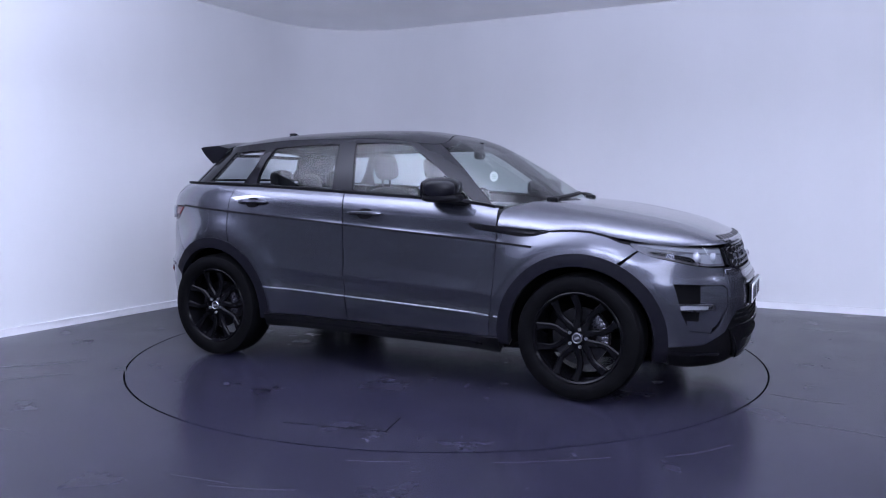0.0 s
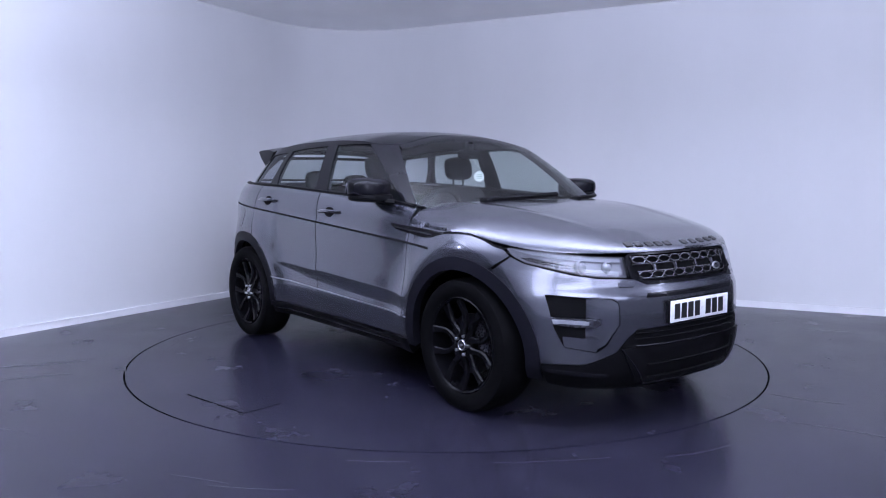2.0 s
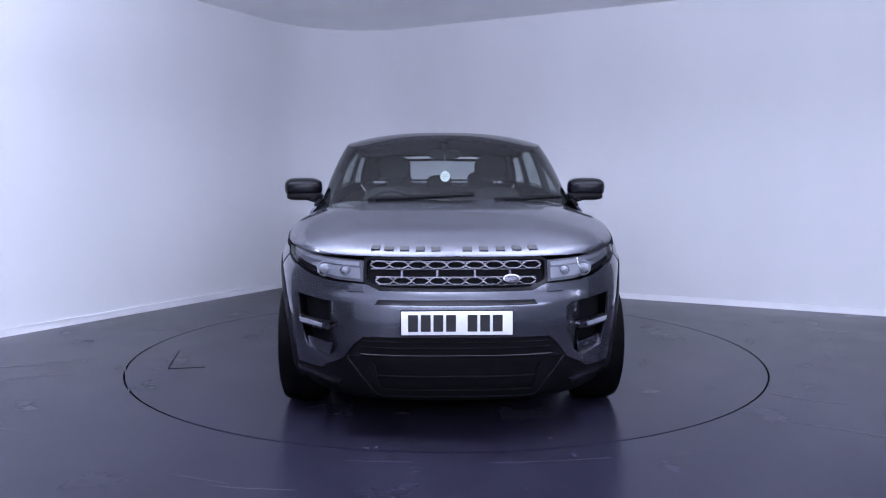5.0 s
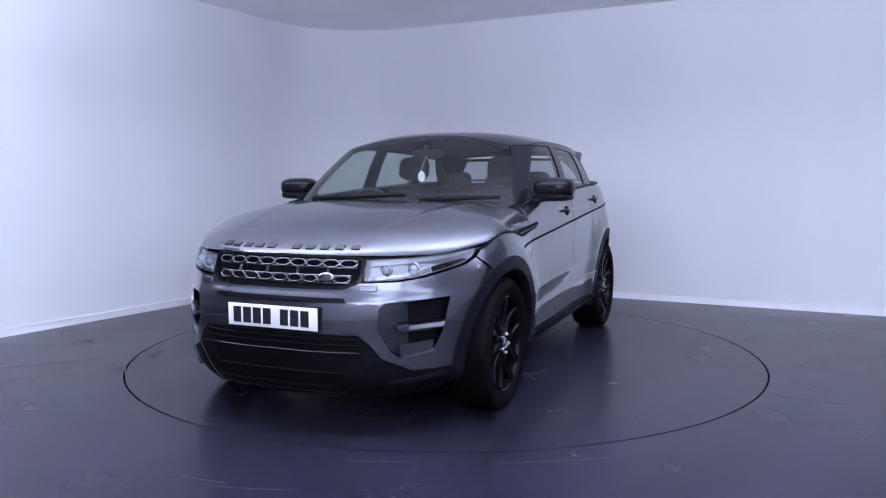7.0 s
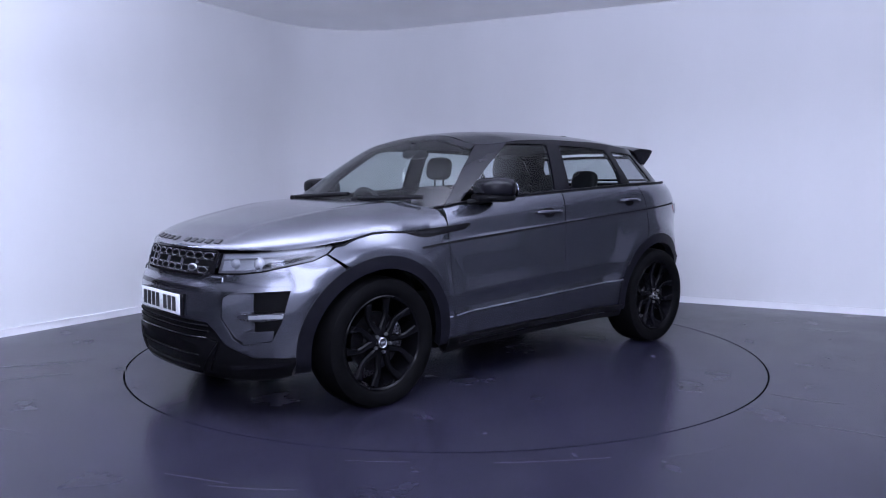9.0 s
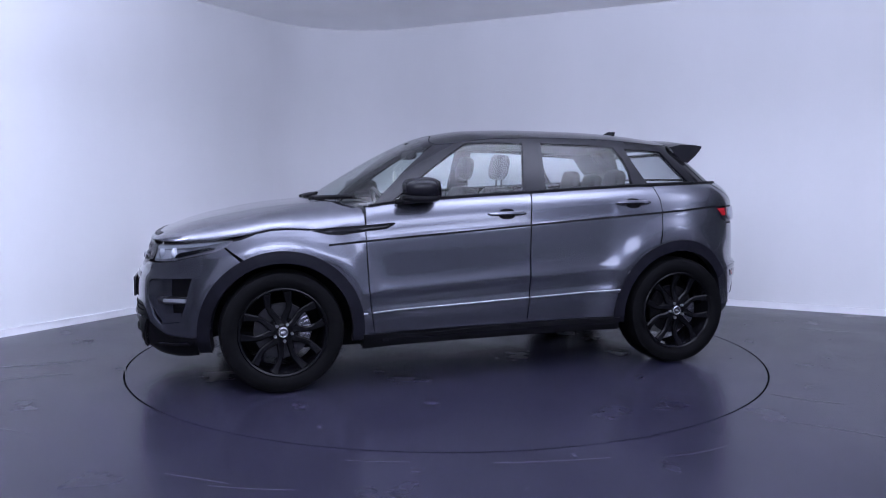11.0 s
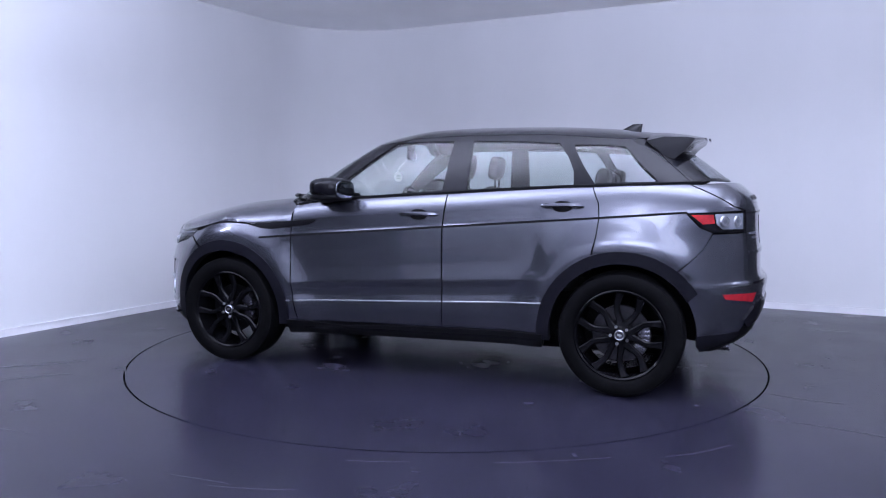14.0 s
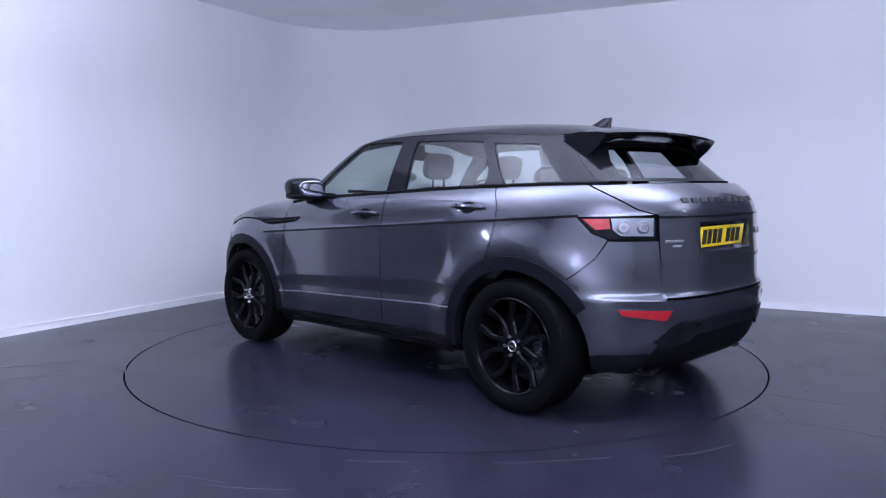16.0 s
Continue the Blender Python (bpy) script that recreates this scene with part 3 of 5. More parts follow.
def build_car_body(car):
    L = LOW.line
    arch_f, arch_r = 0.470, 0.474
    door_front = [(0.825, 1.092), (0.832, 0.93), (0.822, 0.61), (0.805, 0.45), (0.785, 0.318)]
    door_mid = [(-0.262, 1.178), (-0.242, 0.98), (-0.238, 0.80), (-0.240, 0.62), (-0.230, 0.335)]
    belt_f = [(x, float(belt(x)) - 0.004) for x in (0.70, 0.55, 0.40, 0.22, 0.05, -0.12)]
    belt_r = [(x, float(belt(x)) - 0.004) for x in (-0.42, -0.6, -0.8, -1.0)]
    # front wing
    hood_line = [(1.56, 0.910), (1.48, 0.944), (1.39, 0.964), (1.30, 0.968), (1.17, 0.961), (1.0, 0.971), (0.90, 0.978)]
    wing = [(1.648, 0.868), (1.605, 0.902)] + hood_line + [(0.828, 0.982)] + door_front[1:] + arc(HUB_X, arch_f, 185, 64)
    split("front_wing", on_side(LOW, wing), PAINT, car, step=0.022)
    # doors
    FITTED["front"] = split("front_door", on_side(LOW, door_front + door_mid[::-1] + belt_f[::-1]), PAINT, car, step=0.016, gap=0.004, shear=0.06)
    rear_edge = [(-1.155, 1.214), (-1.195, 1.12), (-1.202, 1.04), (-1.19, 0.93), (-1.165, 0.808)]
    arch_part = arc(-HUB_X, arch_r, 69, -3)
    FITTED["rear"] = split("rear_door", on_side(LOW, door_mid + [(-0.86, 0.345)] + arch_part[::-1] + rear_edge[::-1][1:] + belt_r[::-1]), PAINT, car, step=0.016, gap=0.004, shear=0.06)
    # rear quarter
    quarter = on_side(LOW, rear_edge + arc(-HUB_X, arch_r, 70, 129)[1:] + [(-1.70, 0.79), (-1.77, 0.86), (-1.82, 0.955), (-1.75, 0.985), (-1.675, 1.065)])
    quarter += L(("r", 0.58, 1.078), ("r", 0.66, 1.105), ("r", 0.74, 1.225)) + on_side(LOW, [(-1.75, 1.236), (-1.5, 1.228), (-1.3, 1.222)])
    split("rear_quarter", quarter, PAINT, car, step=0.022, gap=0.002)
    # bonnet
    edge = HOOD_EDGE[HOOD_EDGE[:, 0] > 0.83]
    half = [(float(a), float(b)) for a, b in edge[::12, :2]] + [(0.835, 0.885), (0.84, 0.80), (0.93, 0.70), (1.02, 0.45), (1.06, 0.2), (1.068, 0.0)]
    half[0] = (float(edge[0, 0]), 0.0)
    panel("bonnet", HOOD, half + [(x, -y) for x, y in half[-2:0:-1]], PAINT, car, step=0.022, lip=0.02, gap=0.0, fine=0.8)
    # front bumper with two pockets
    low_edge = L(("x", 1.80, 0.335), ("f", 0.66, 0.335), ("f", 0.54, 0.40), ("f", 0.49, 0.47), ("f", 0.44, 0.512))
    top = L(("f", 0.0, 0.728), ("f", 0.36, 0.732), ("f", 0.43, 0.762), ("f", 0.60, 0.768), ("f", 0.70, 0.785), ("x", 1.72, 0.836), ("x", 1.652, 0.866))
    side_arc = on_side(LOW, [q for q in arc(HUB_X, arch_f, 62, -4)])
    bumper = both(top + side_arc + low_edge + [(0.0, 0.518)])
    pocket = L(("f", 0.795, 0.685), ("f", 0.56, 0.665), ("f", 0.535, 0.645), ("f", 0.53, 0.54), ("f", 0.58, 0.435), ("f", 0.62, 0.40), ("f", 0.735, 0.425), ("f", 0.775, 0.53))
    panel("front_bumper", LOW.surf, bumper, PAINT, car, holes=[pocket, flip(pocket)], step=0.025)
    split("pocket_liner", pocket, TRIM, car, off=-0.06, lip=0, gap=-0.01)
    split("lower_flick", L(("f", 0.615, 0.462), ("f", 0.745, 0.478), ("f", 0.738, 0.425), ("f", 0.62, 0.40)), PAINT, car, off=-0.012, gap=0.0)
    s_in, s_out = LOW.at("f", 0.53, 0.54)[0], LOW.at("f", 0.665, 0.54)[0]

    def cheek_place(a, b):
        p, n = LOW.surf(a, b)
        return p - n * (0.004 + 0.056 * np.clip((np.abs(a) - s_in) / (s_out - s_in), 0, 1))[:, None]

    cheek = L(("f", 0.66, 0.672), ("f", 0.56, 0.665), ("f", 0.535, 0.645), ("f", 0.53, 0.54), ("f", 0.58, 0.435), ("f", 0.62, 0.40), ("f", 0.66, 0.41))
    cheek_surf = with_normals(cheek_place, lambda p: np.stack([p[:, 0] * 0.5, p[:, 1] * 2, 0.2 + 0 * p[:, 0]], 1))
    for f in (lambda q: q, flip):
        panel("pocket_cheek", cheek_surf, f(cheek), PAINT, car, gap=0.0, lip=0, step=0.02)
    lower = [(0.0, 0.518)] + low_edge[::-1] + on_side(LOW, [(1.80, 0.22), (1.86, 0.20)]) + L(("f", 0.60, 0.19), ("f", 0.3, 0.187), ("f", 0.0, 0.187))
    panel("lower_bumper", LOW.surf, both(lower), TRIM, car, off=-0.004, lip=0.03)
    # rear bumper, tailgate
    rb = [(LOW.S, 0.652)] + L(("r", 0.56, 0.652), ("r", 0.575, 0.95), ("x", -1.82, 0.948)) + on_side(LOW, [(-1.77, 0.86), (-1.70, 0.79)]) + on_side(LOW, arc(-HUB_X, arch_r, 129.5, 149, 6) + arc(-HUB_X, 0.418, 150, 188, 10))
    rb += L(("x", -1.76, 0.262), ("r", 0.72, 0.262), ("r", 0.62, 0.31), ("r", 0.57, 0.42), ("r", 0.49, 0.53), ("r", 0.0, 0.54))
    panel("rear_bumper", LOW.surf, around(rb), PAINT, car, step=0.025, gap=0.002)
    # darker panel along the lower sides of the rear bumper
    low_panel = on_side(LOW, arc(-HUB_X, 0.420, 180, 189, 4)) + L(("x", -1.76, 0.264), ("r", 0.72, 0.264), ("r", 0.63, 0.31), ("r", 0.60, 0.375), ("x", -1.80, 0.372))
    split("bumper_skirt", low_panel, ARCH, car, off=0.003, gap=0, lip=0.008, step=0.025)
    dif = L(("r", 0.0, 0.54), ("r", 0.49, 0.53), ("r", 0.57, 0.42), ("r", 0.62, 0.31), ("r", 0.72, 0.262), ("r", 0.60, 0.235), ("r", 0.0, 0.26))
    panel("rear_valance", LOW.surf, around(dif), TRIM, car, off=-0.006, lip=0.03)
    tg = [(LOW.S, 0.662)] + L(("r", 0.565, 0.662), ("r", 0.572, 0.95), ("r", 0.572, 1.078), ("r", 0.655, 1.105), ("r", 0.735, 1.228), ("r", 0.5, 1.238), ("r", 0.0, 1.24))
    recess = around(L(("r", 0.0, 1.035), ("r", 0.297, 1.035), ("r", 0.292, 0.880), ("r", 0.0, 0.878)))
    panel("tailgate", LOW.surf, around(tg), PAINT, car, holes=[recess], step=0.025)
    panel("plate_recess", LOW.surf, recess, PAINT, car, off=-0.045, gap=-0.012, lip=0, step=0.05)
    ring = around(L(("r", 0.0, 1.042), ("r", 0.307, 1.042), ("r", 0.302, 0.873), ("r", 0.0, 0.871)))
    panel("recess_frame", LOW.surf, ring, PAINT, car, holes=[recess], off=0.002, gap=0, lip=0.048, step=0.03)
    # sills and arch trims
    sill = [(0.86, 0.33), (0.5, 0.31), (0.0, 0.33), (-0.5, 0.34), (-0.88, 0.345), (-0.88, 0.262), (0.0, 0.25), (0.86, 0.235)]
    split("sill", on_side(LOW, sill), TRIM, car, off=0.012, lip=0.05)
    fa = arc(HUB_X, 0.482, 188, -14, 40) + arc(HUB_X, 0.412, -16, 190, 36)
    ra = arc(-HUB_X, 0.486, 149, -6, 40) + arc(-HUB_X, 0.414, -8, 151, 36)
    split("arch_trim", on_side(LOW, fa), ARCH, car, off=0.006, lip=0.05, gap=0, step=0.025)
    split("arch_trim", on_side(LOW, ra), ARCH, car, off=0.006, lip=0.05, gap=0, step=0.025)
    # dark inner shell behind all the joints
    bottom = on_side(LOW, arc(HUB_X, 0.46, -5, 185, 16)) + on_side(LOW, arc(-HUB_X, 0.462, -5, 185, 16))
    inner = [(0.0, 0.17)] + L(("f", 0.6, 0.17)) + bottom + L(("r", 0.6, 0.27)) + [(LOW.S, 0.29), (LOW.S, 1.22)] + L(("r", 0.70, 1.21)) + on_side(LOW, [(-1.7, 1.22), (-1.0, 1.20), (0.0, 1.15), (0.82, 1.08), (0.86, 0.96), (1.5, 0.92), (1.75, 0.88)]) + [(0.0, 0.87)]
    split("inner_shell", inner, LINER, car, off=-0.085, lip=0, gap=0, step=0.06)
    # roof and upper structure
    ss = np.linspace(-TOP.S, TOP.S, 241)[:-1]
    ends = [(float(s), top_edge(float(s))) for s in ss]
    pl = TOP.place(np.array([e[0] for e in ends]), np.array([e[1] for e in ends]))
    outline = [(float(a), float(b)) for a, b in pl[:, :2]]
    panel("roof", ROOF, outline, BLACK, car, step=0.05, lip=0.02, gap=0.001, fine=0.7)
    panel("headlining", ROOF, outline, LINING, car, step=0.08, lip=0, gap=0.02, off=-0.04)
    zt = {round(e[0], 4): e[1] for e in ends}
    sv = np.array(sorted(zt))
    tv = np.array([zt[s] for s in sv])

    def rim(s0, s1, n=14, drop=0.004):
        return [(float(s), float(np.interp(s, sv, tv)) - drop) for s in np.linspace(s0, s1, n)]

    T = TOP.at
    # windscreen between the pillars
    w_top = T("f", 0.58, 1.515)[0]
    w_base = [T("f", 0.0, 1.075), T("f", 0.4, 1.08), T("f", 0.70, 1.085), T("f", 0.785, 1.10)]
    screen = w_base + [T("f", 0.735, 1.24), T("f", 0.655, 1.40)] + rim(w_top, 0.0, 8, 0.03)
    panel("windscreen", TOP.surf, both(screen), SCREEN, car, gap=0, lip=0.005, label="clear raked windscreen")
    # side frame with three window openings
    win_f = [(0.645, 1.126), (0.52, 1.225), (0.40, 1.315), (0.27, 1.408), (0.135, 1.494), (-0.06, 1.499), (-0.255, 1.498), (-0.215, 1.19), (0.05, 1.172), (0.39, 1.150)]
    win_r = [(-0.385, 1.497), (-0.70, 1.490), (-0.93, 1.477), (-0.985, 1.40), (-1.025, 1.31), (-1.03, 1.228), (-0.70, 1.212), (-0.375, 1.197)]
    win_q = [(-1.015, 1.466), (-1.16, 1.462), (-1.315, 1.452), (-1.41, 1.345), (-1.51, 1.247), (-1.33, 1.241), (-1.155, 1.234), (-1.08, 1.345)]
    base = [(x, float(belt(x)) + 0.004) for x in (0.82, 0.6, 0.3, 0.0, -0.4, -0.8, -1.2, -1.5, -1.74)]
    s_rear = T("r", 0.60, 1.45)[0]
    frame_poly = [w_base[-1]] + on_side(TOP, base) + [T("r", 0.66, 1.245), T("r", 0.64, 1.34)] + rim(s_rear, w_top, 40, 0.002) + [T("f", 0.655, 1.40), T("f", 0.735, 1.24)]
    split("window_frame", frame_poly, BLACK, car, shell=TOP, holes=[on_side(TOP, w) for w in (win_f, win_r, win_q)], gap=0.001, lip=0.03)
    split("front_side_window", on_side(TOP, win_f), GLASS, car, shell=TOP, off=-0.006, gap=-0.006, lip=0)
    split("rear_side_window", on_side(TOP, win_r), GLASS, car, shell=TOP, off=-0.006, gap=-0.006, lip=0)
    split("quarter_window", on_side(TOP, win_q), PRIVACY, car, shell=TOP, off=-0.006, gap=-0.006, lip=0)
    header = both(rim(0.0, w_top, 8, 0.03)[::-1][::-1] + rim(w_top, 0.0, 8, 0.002))
    panel("screen_header", TOP.surf, header, BLACK, car, gap=0, lip=0.02, step=0.05)
    rear = [(TOP.S, 1.247), T("r", 0.66, 1.247), T("r", 0.64, 1.34), T("r", 0.60, 1.45), (TOP.S, 1.46)]
    panel("rear_window", TOP.surf, rear + [(2 * TOP.S - s, z) for s, z in rear[::-1]], PRIVACY, car, gap=0, lip=0.005, label="tinted rear window")
    inner = [(TOP.S, 1.262), T("r", 0.56, 1.262), T("r", 0.53, 1.35), T("r", 0.46, 1.43), (TOP.S, 1.44)]
    wrap = lambda q: q + [(2 * TOP.S - s, z) for s, z in q[::-1]]
    panel("rear_window_frame", TOP.surf, wrap(rear), BLACK, car, holes=[wrap(inner)], gap=0, lip=0.004, off=0.003)


def wheel_parts(w):
    """A wheel about its own y axis, outer face towards +y."""
    bm = bmesh.new()
    prof = [(0.262, -0.105), (0.285, -0.118), (0.325, -0.122), (0.350, -0.112), (0.361, -0.085), (0.364, -0.04), (0.364, 0.04), (0.361, 0.085), (0.350, 0.112), (0.325, 0.122), (0.285, 0.118), (0.262, 0.105), (0.255, 0.095), (0.255, -0.095)]
    revolve(bm, prof, 72, closed=True)
    part("tyre", bm, RUBBER, w, "black low-profile rubber tyre")
    bm = bmesh.new()
    revolve(bm, [(0.262, 0.100), (0.264, 0.108), (0.258, 0.112), (0.248, 0.104), (0.243, 0.085), (0.236, 0.03), (0.230, -0.08), (0.250, -0.100), (0.258, -0.10), (0.245, -0.06), (0.250, 0.03), (0.256, 0.085)], 72, closed=True)
    part("rim", bm, ALLOY, w)
    bm = bmesh.new()
    for k in range(5):
        for sg in (-1, 1):
            pts, ws, hs = [], [], []
            for i in range(9):
                f = i / 8
                r = 0.050 + 0.196 * f
                a = radians(90 + 72 * k)
                dw = sg * 0.064 * (0.16 + 0.84 * math.sin(math.pi / 2 * min(1.0, f * 1.45)) ** 1.5 - 0.06 * f)
                rr = math.sqrt(max(0.0, r * r - dw * dw))
                pts.append(Vector((rr * math.cos(a) - dw * math.sin(a), 0.080 - 0.014 * math.sin(math.pi * f) + 0.014 * f, rr * math.sin(a) + dw * math.cos(a))))
                ws.append(0.0245 - 0.0075 * math.sin(math.pi * f))
                hs.append(0.017 - 0.004 * f)
            dirs = (pts[-1] - pts[0]).normalized()
            sweep(bm, pts, ws, hs, Vector((0, 1, 0)).cross(dirs), 0.5)
    part("spokes", bm, ALLOY, w, "gloss black twin spokes")
    bm = bmesh.new()
    revolve(bm, [(0.0005, 0.060), (0.062, 0.060), (0.070, 0.070), (0.066, 0.084), (0.040, 0.090), (0.034, 0.080), (0.0005, 0.080)], 40)
    part("hub", bm, ALLOY, w)
    bm = bmesh.new()
    revolve(bm, [(0.0005, 0.100), (0.027, 0.100), (0.031, 0.096), (0.031, 0.076)], 32)
    part("centre_cap", bm, GUNMETAL, w, "dark centre cap with a silver ring")
    bm = bmesh.new()
    revolve(bm, [(0.024, 0.1005), (0.0265, 0.1030), (0.029, 0.1005)], 32)
    box(bm, (0, 0.1015, 0), (0.026, 0.003, 0.012), 0.001)
    part("cap_ring", bm, STEEL, w)
    for k in range(5):
        a = radians(54 + 72 * k)
        bm = bmesh.new()
        m = Matrix.Translation((0.052 * math.cos(a), 0.0, 0.052 * math.sin(a)))
        revolve(bm, [(0.0005, 0.108), (0.007, 0.108), (0.0095, 0.103), (0.0105, 0.075)], 6, m)
        part("wheel_nut", bm, STEEL, w, "", 20)
    bm = bmesh.new()
    revolve(bm, [(0.085, 0.022), (0.085, 0.030), (0.165, 0.030), (0.165, 0.004), (0.085, 0.004)], 56)
    revolve(bm, [(0.0005, 0.045), (0.075, 0.045), (0.085, 0.03), (0.085, 0.0)], 40)
    part("brake_disc", bm, DISC, w, "grey steel brake disc")
    bm = bmesh.new()
    for i in range(7):
        a = radians(150 + 10 * i)
        box(bm, (0.135 * math.cos(a), 0.022, 0.135 * math.sin(a)), (0.07, 0.07, 0.03), 0.006, Matrix.Rotation(-a, 4, "Y"))
    part("brake_caliper", bm, GUNMETAL, w)


def build_wheels(car):
    for x in (HUB_X, -HUB_X):
        for sg in (1, -1):
            w = new("wheel")
            w.parent = car
            spin = {(1, 1): 8, (1, -1): 20, (-1, 1): -14, (-1, -1): 5}[(1 if x > 0 else -1, sg)]
            w.matrix_local = Matrix.Translation((x, sg * 0.812, HUB_Z)) @ pose(0, 0, 0, 0, 0, 0 if sg > 0 else 180) @ pose(0, 0, 0, 0, spin, 0)
            if x == HUB_X and sg == 1:
                wheel_parts(w)
                first = w
            else:
                for c in first.children:
                    o = c.copy()
                    scene.collection.objects.link(o)
                    o.parent = w
            # wheel well
            well = 0.450
            bm = bmesh.new()
            rows = []
            for i in range(25):
                a = radians(-12 + 204 * i / 24)
                rows.append([bm.verts.new((x + r * math.cos(a), sg * y, HUB_Z + r * math.sin(a))) for r, y in ((well, 0.74 if x > 0 else 0.68), (well, 0.50), (0.0, 0.50))])
            for lo, hi in zip(rows, rows[1:]):
                bm.faces.new((lo[0], lo[1], hi[1], hi[0]))
                bm.faces.new((lo[1], lo[2], hi[2], hi[1]))
            part("wheel_well", bm, LINER, car)


def build_car():
    car = new("car")
    tagged(car, "grey metallic five-door car with gloss black roof and wheels", "car")
    build_car_body(car)
    build_wheels(car)
    bm = bmesh.new()
    box(bm, (0, 0, 0.265), (3.3, 1.25, 0.13), 0.03)
    box(bm, (0, 0, 0.29), (1.75, 1.62, 0.10), 0.03)
    part("underbody", bm, LINER, car)
    return car




def surface_matrix(shell_surf, a, b, up=(0, 0, 1), off=0.0):
    """A frame on a surface: x along it sideways, y up along it, z outward."""
    p, n = shell_surf(np.array([a]), np.array([b]))
    n = Vector(n[0])
    x = Vector(up).cross(n).normalized()
    y = n.cross(x)
    m = Matrix((x, y, n)).transposed().to_4x4()
    m.translation = Vector(p[0]) + n * off
    return m


def plate_block(bm, m, w, h, d, bevel=0.001):
    box(bm, m.translation, (w, h, d), bevel, m.to_3x3().to_4x4(), 1)


def build_front(car):
    L = LOW.line
    # grille: dark backing, honeycomb rows, posts
    gr = L(("f", 0.0, 0.884), ("f", 0.40, 0.882), ("f", 0.432, 0.872), ("f", 0.432, 0.775), ("f", 0.35, 0.738), ("f", 0.0, 0.734))
    grille = panel("grille", LOW.surf, both(gr), LINER, car, off=-0.030, lip=0, gap=0, label="gloss black radiator grille with honeycomb rows")
    for zc in (0.852, 0.778):
        bm = bmesh.new()
        w = 0.41 if zc > 0.8 else 0.385
        n = 9
        for ph in (1, -1):
            pts = []
            for i in range(n * 3 + 1):
                y = -w + 2 * w * (i // 3 + (0.0, 0.27, 0.73)[i % 3]) / n
                z = zc + ph * (0.0025 if i % 3 == 0 else 0.0165)
                s = LOW.at("f", abs(y), z)[0] * (1 if y >= 0 else -1)
                p, nn = LOW.surf(np.array([s]), np.array([z]))
                pts.append(Vector((p[0] - nn[0] * 0.008).tolist()))
            sweep(bm, pts, 0.003, 0.004, Vector((1, 0, 0)), 0.4)
        for zz in (zc + 0.0175, zc - 0.0175):
            pts = []
            for i in range(31):
                y = -w + 2 * w * i / 30
                p, nn = LOW.surf(np.array([math.copysign(LOW.at("f", abs(y), zz)[0], y)]), np.array([zz]))
                pts.append(Vector((p[0] - nn[0] * 0.014).tolist()))
            sweep(bm, pts, 0.003, 0.004, Vector((1, 0, 0)), 0.4)
        part("honeycomb_bar", bm, BARMETAL, grille, "dark metal honeycomb bar")
    for y in (-0.26, -0.09, 0.09, 0.26):
        bm = bmesh.new()
        m = surface_matrix(LOW.surf, math.copysign(LOW.at("f", abs(y), 0.815)[0], y), 0.815, off=-0.018)
        plate_block(bm, m, 0.010, 0.04, 0.014)
        part("grille_post", bm, GUNMETAL, grille)
    bm = bmesh.new()
    m = surface_matrix(LOW.surf, LOW.at("f", 0.262, 0.787)[0], 0.787, off=0.002)
    blob(bm, m.translation, (0.042, 0.021, 0.006), 0.8, 1.0, 32, 10, m.to_3x3().to_4x4())
    part("badge", bm, STEEL, grille, "oval silver and dark badge")
    bm = bmesh.new()
    m = surface_matrix(LOW.surf, LOW.at("f", 0.262, 0.787)[0], 0.787, off=0.0065)
    blob(bm, m.translation, (0.034, 0.015, 0.003), 0.8, 1.0, 32, 8, m.to_3x3().to_4x4())
    part("badge_field", bm, GUNMETAL, grille)
    # frame round the grille
    ring_out = both(L(("f", 0.0, 0.888), ("f", 0.41, 0.886), ("f", 0.443, 0.874), ("f", 0.443, 0.768), ("f", 0.355, 0.729), ("f", 0.0, 0.724)))
    ring_in = both(L(("f", 0.0, 0.878), ("f", 0.40, 0.876), ("f", 0.427, 0.866), ("f", 0.427, 0.780), ("f", 0.350, 0.746), ("f", 0.0, 0.742)))
    panel("grille_frame", LOW.surf, ring_out, BLACK, grille, holes=[ring_in], off=-0.003, gap=0, lip=0.022)
    # slot under the grille
    panel("bumper_slot", LOW.surf, both(L(("f", 0.0, 0.690), ("f", 0.37, 0.690), ("f", 0.385, 0.668), ("f", 0.0, 0.664))), BLACK, car, off=0.0015, gap=0, lip=0.004)
    # number plate
    bm = bmesh.new()
    box(bm, (2.183, 0, 0.588), (0.016, 0.53, 0.121), 0.004)
    plate = part("front_plate", bm, BLACK, car, "white number plate with dark characters")
    bm = bmesh.new()
    box(bm, (2.1925, 0, 0.588), (0.005, 0.52, 0.111), 0.001)
    part("plate_face", bm, PLATE_W, plate)
    for y in (-0.205, -0.146, -0.087, -0.028, 0.072, 0.131, 0.190):
        bm = bmesh.new()
        box(bm, (2.1955, y, 0.588), (0.002, 0.046, 0.079), 0.0)
        part("plate_bar", bm, INK, plate, "", 0)
    # headlights
    outline = L(("f", 0.447, 0.872), ("f", 0.60, 0.878), ("f", 0.71, 0.889), ("x", 1.74, 0.903), ("x", 1.61, 0.915), ("x", 1.648, 0.880), ("x", 1.72, 0.846), ("f", 0.70, 0.797), ("f", 0.60, 0.779), ("f", 0.447, 0.774))
    strip = L(("f", 0.47, 0.864), ("f", 0.60, 0.870), ("f", 0.71, 0.881), ("x", 1.74, 0.896), ("x", 1.65, 0.906), ("x", 1.75, 0.880), ("f", 0.71, 0.862), ("f", 0.60, 0.852), ("f", 0.47, 0.846))
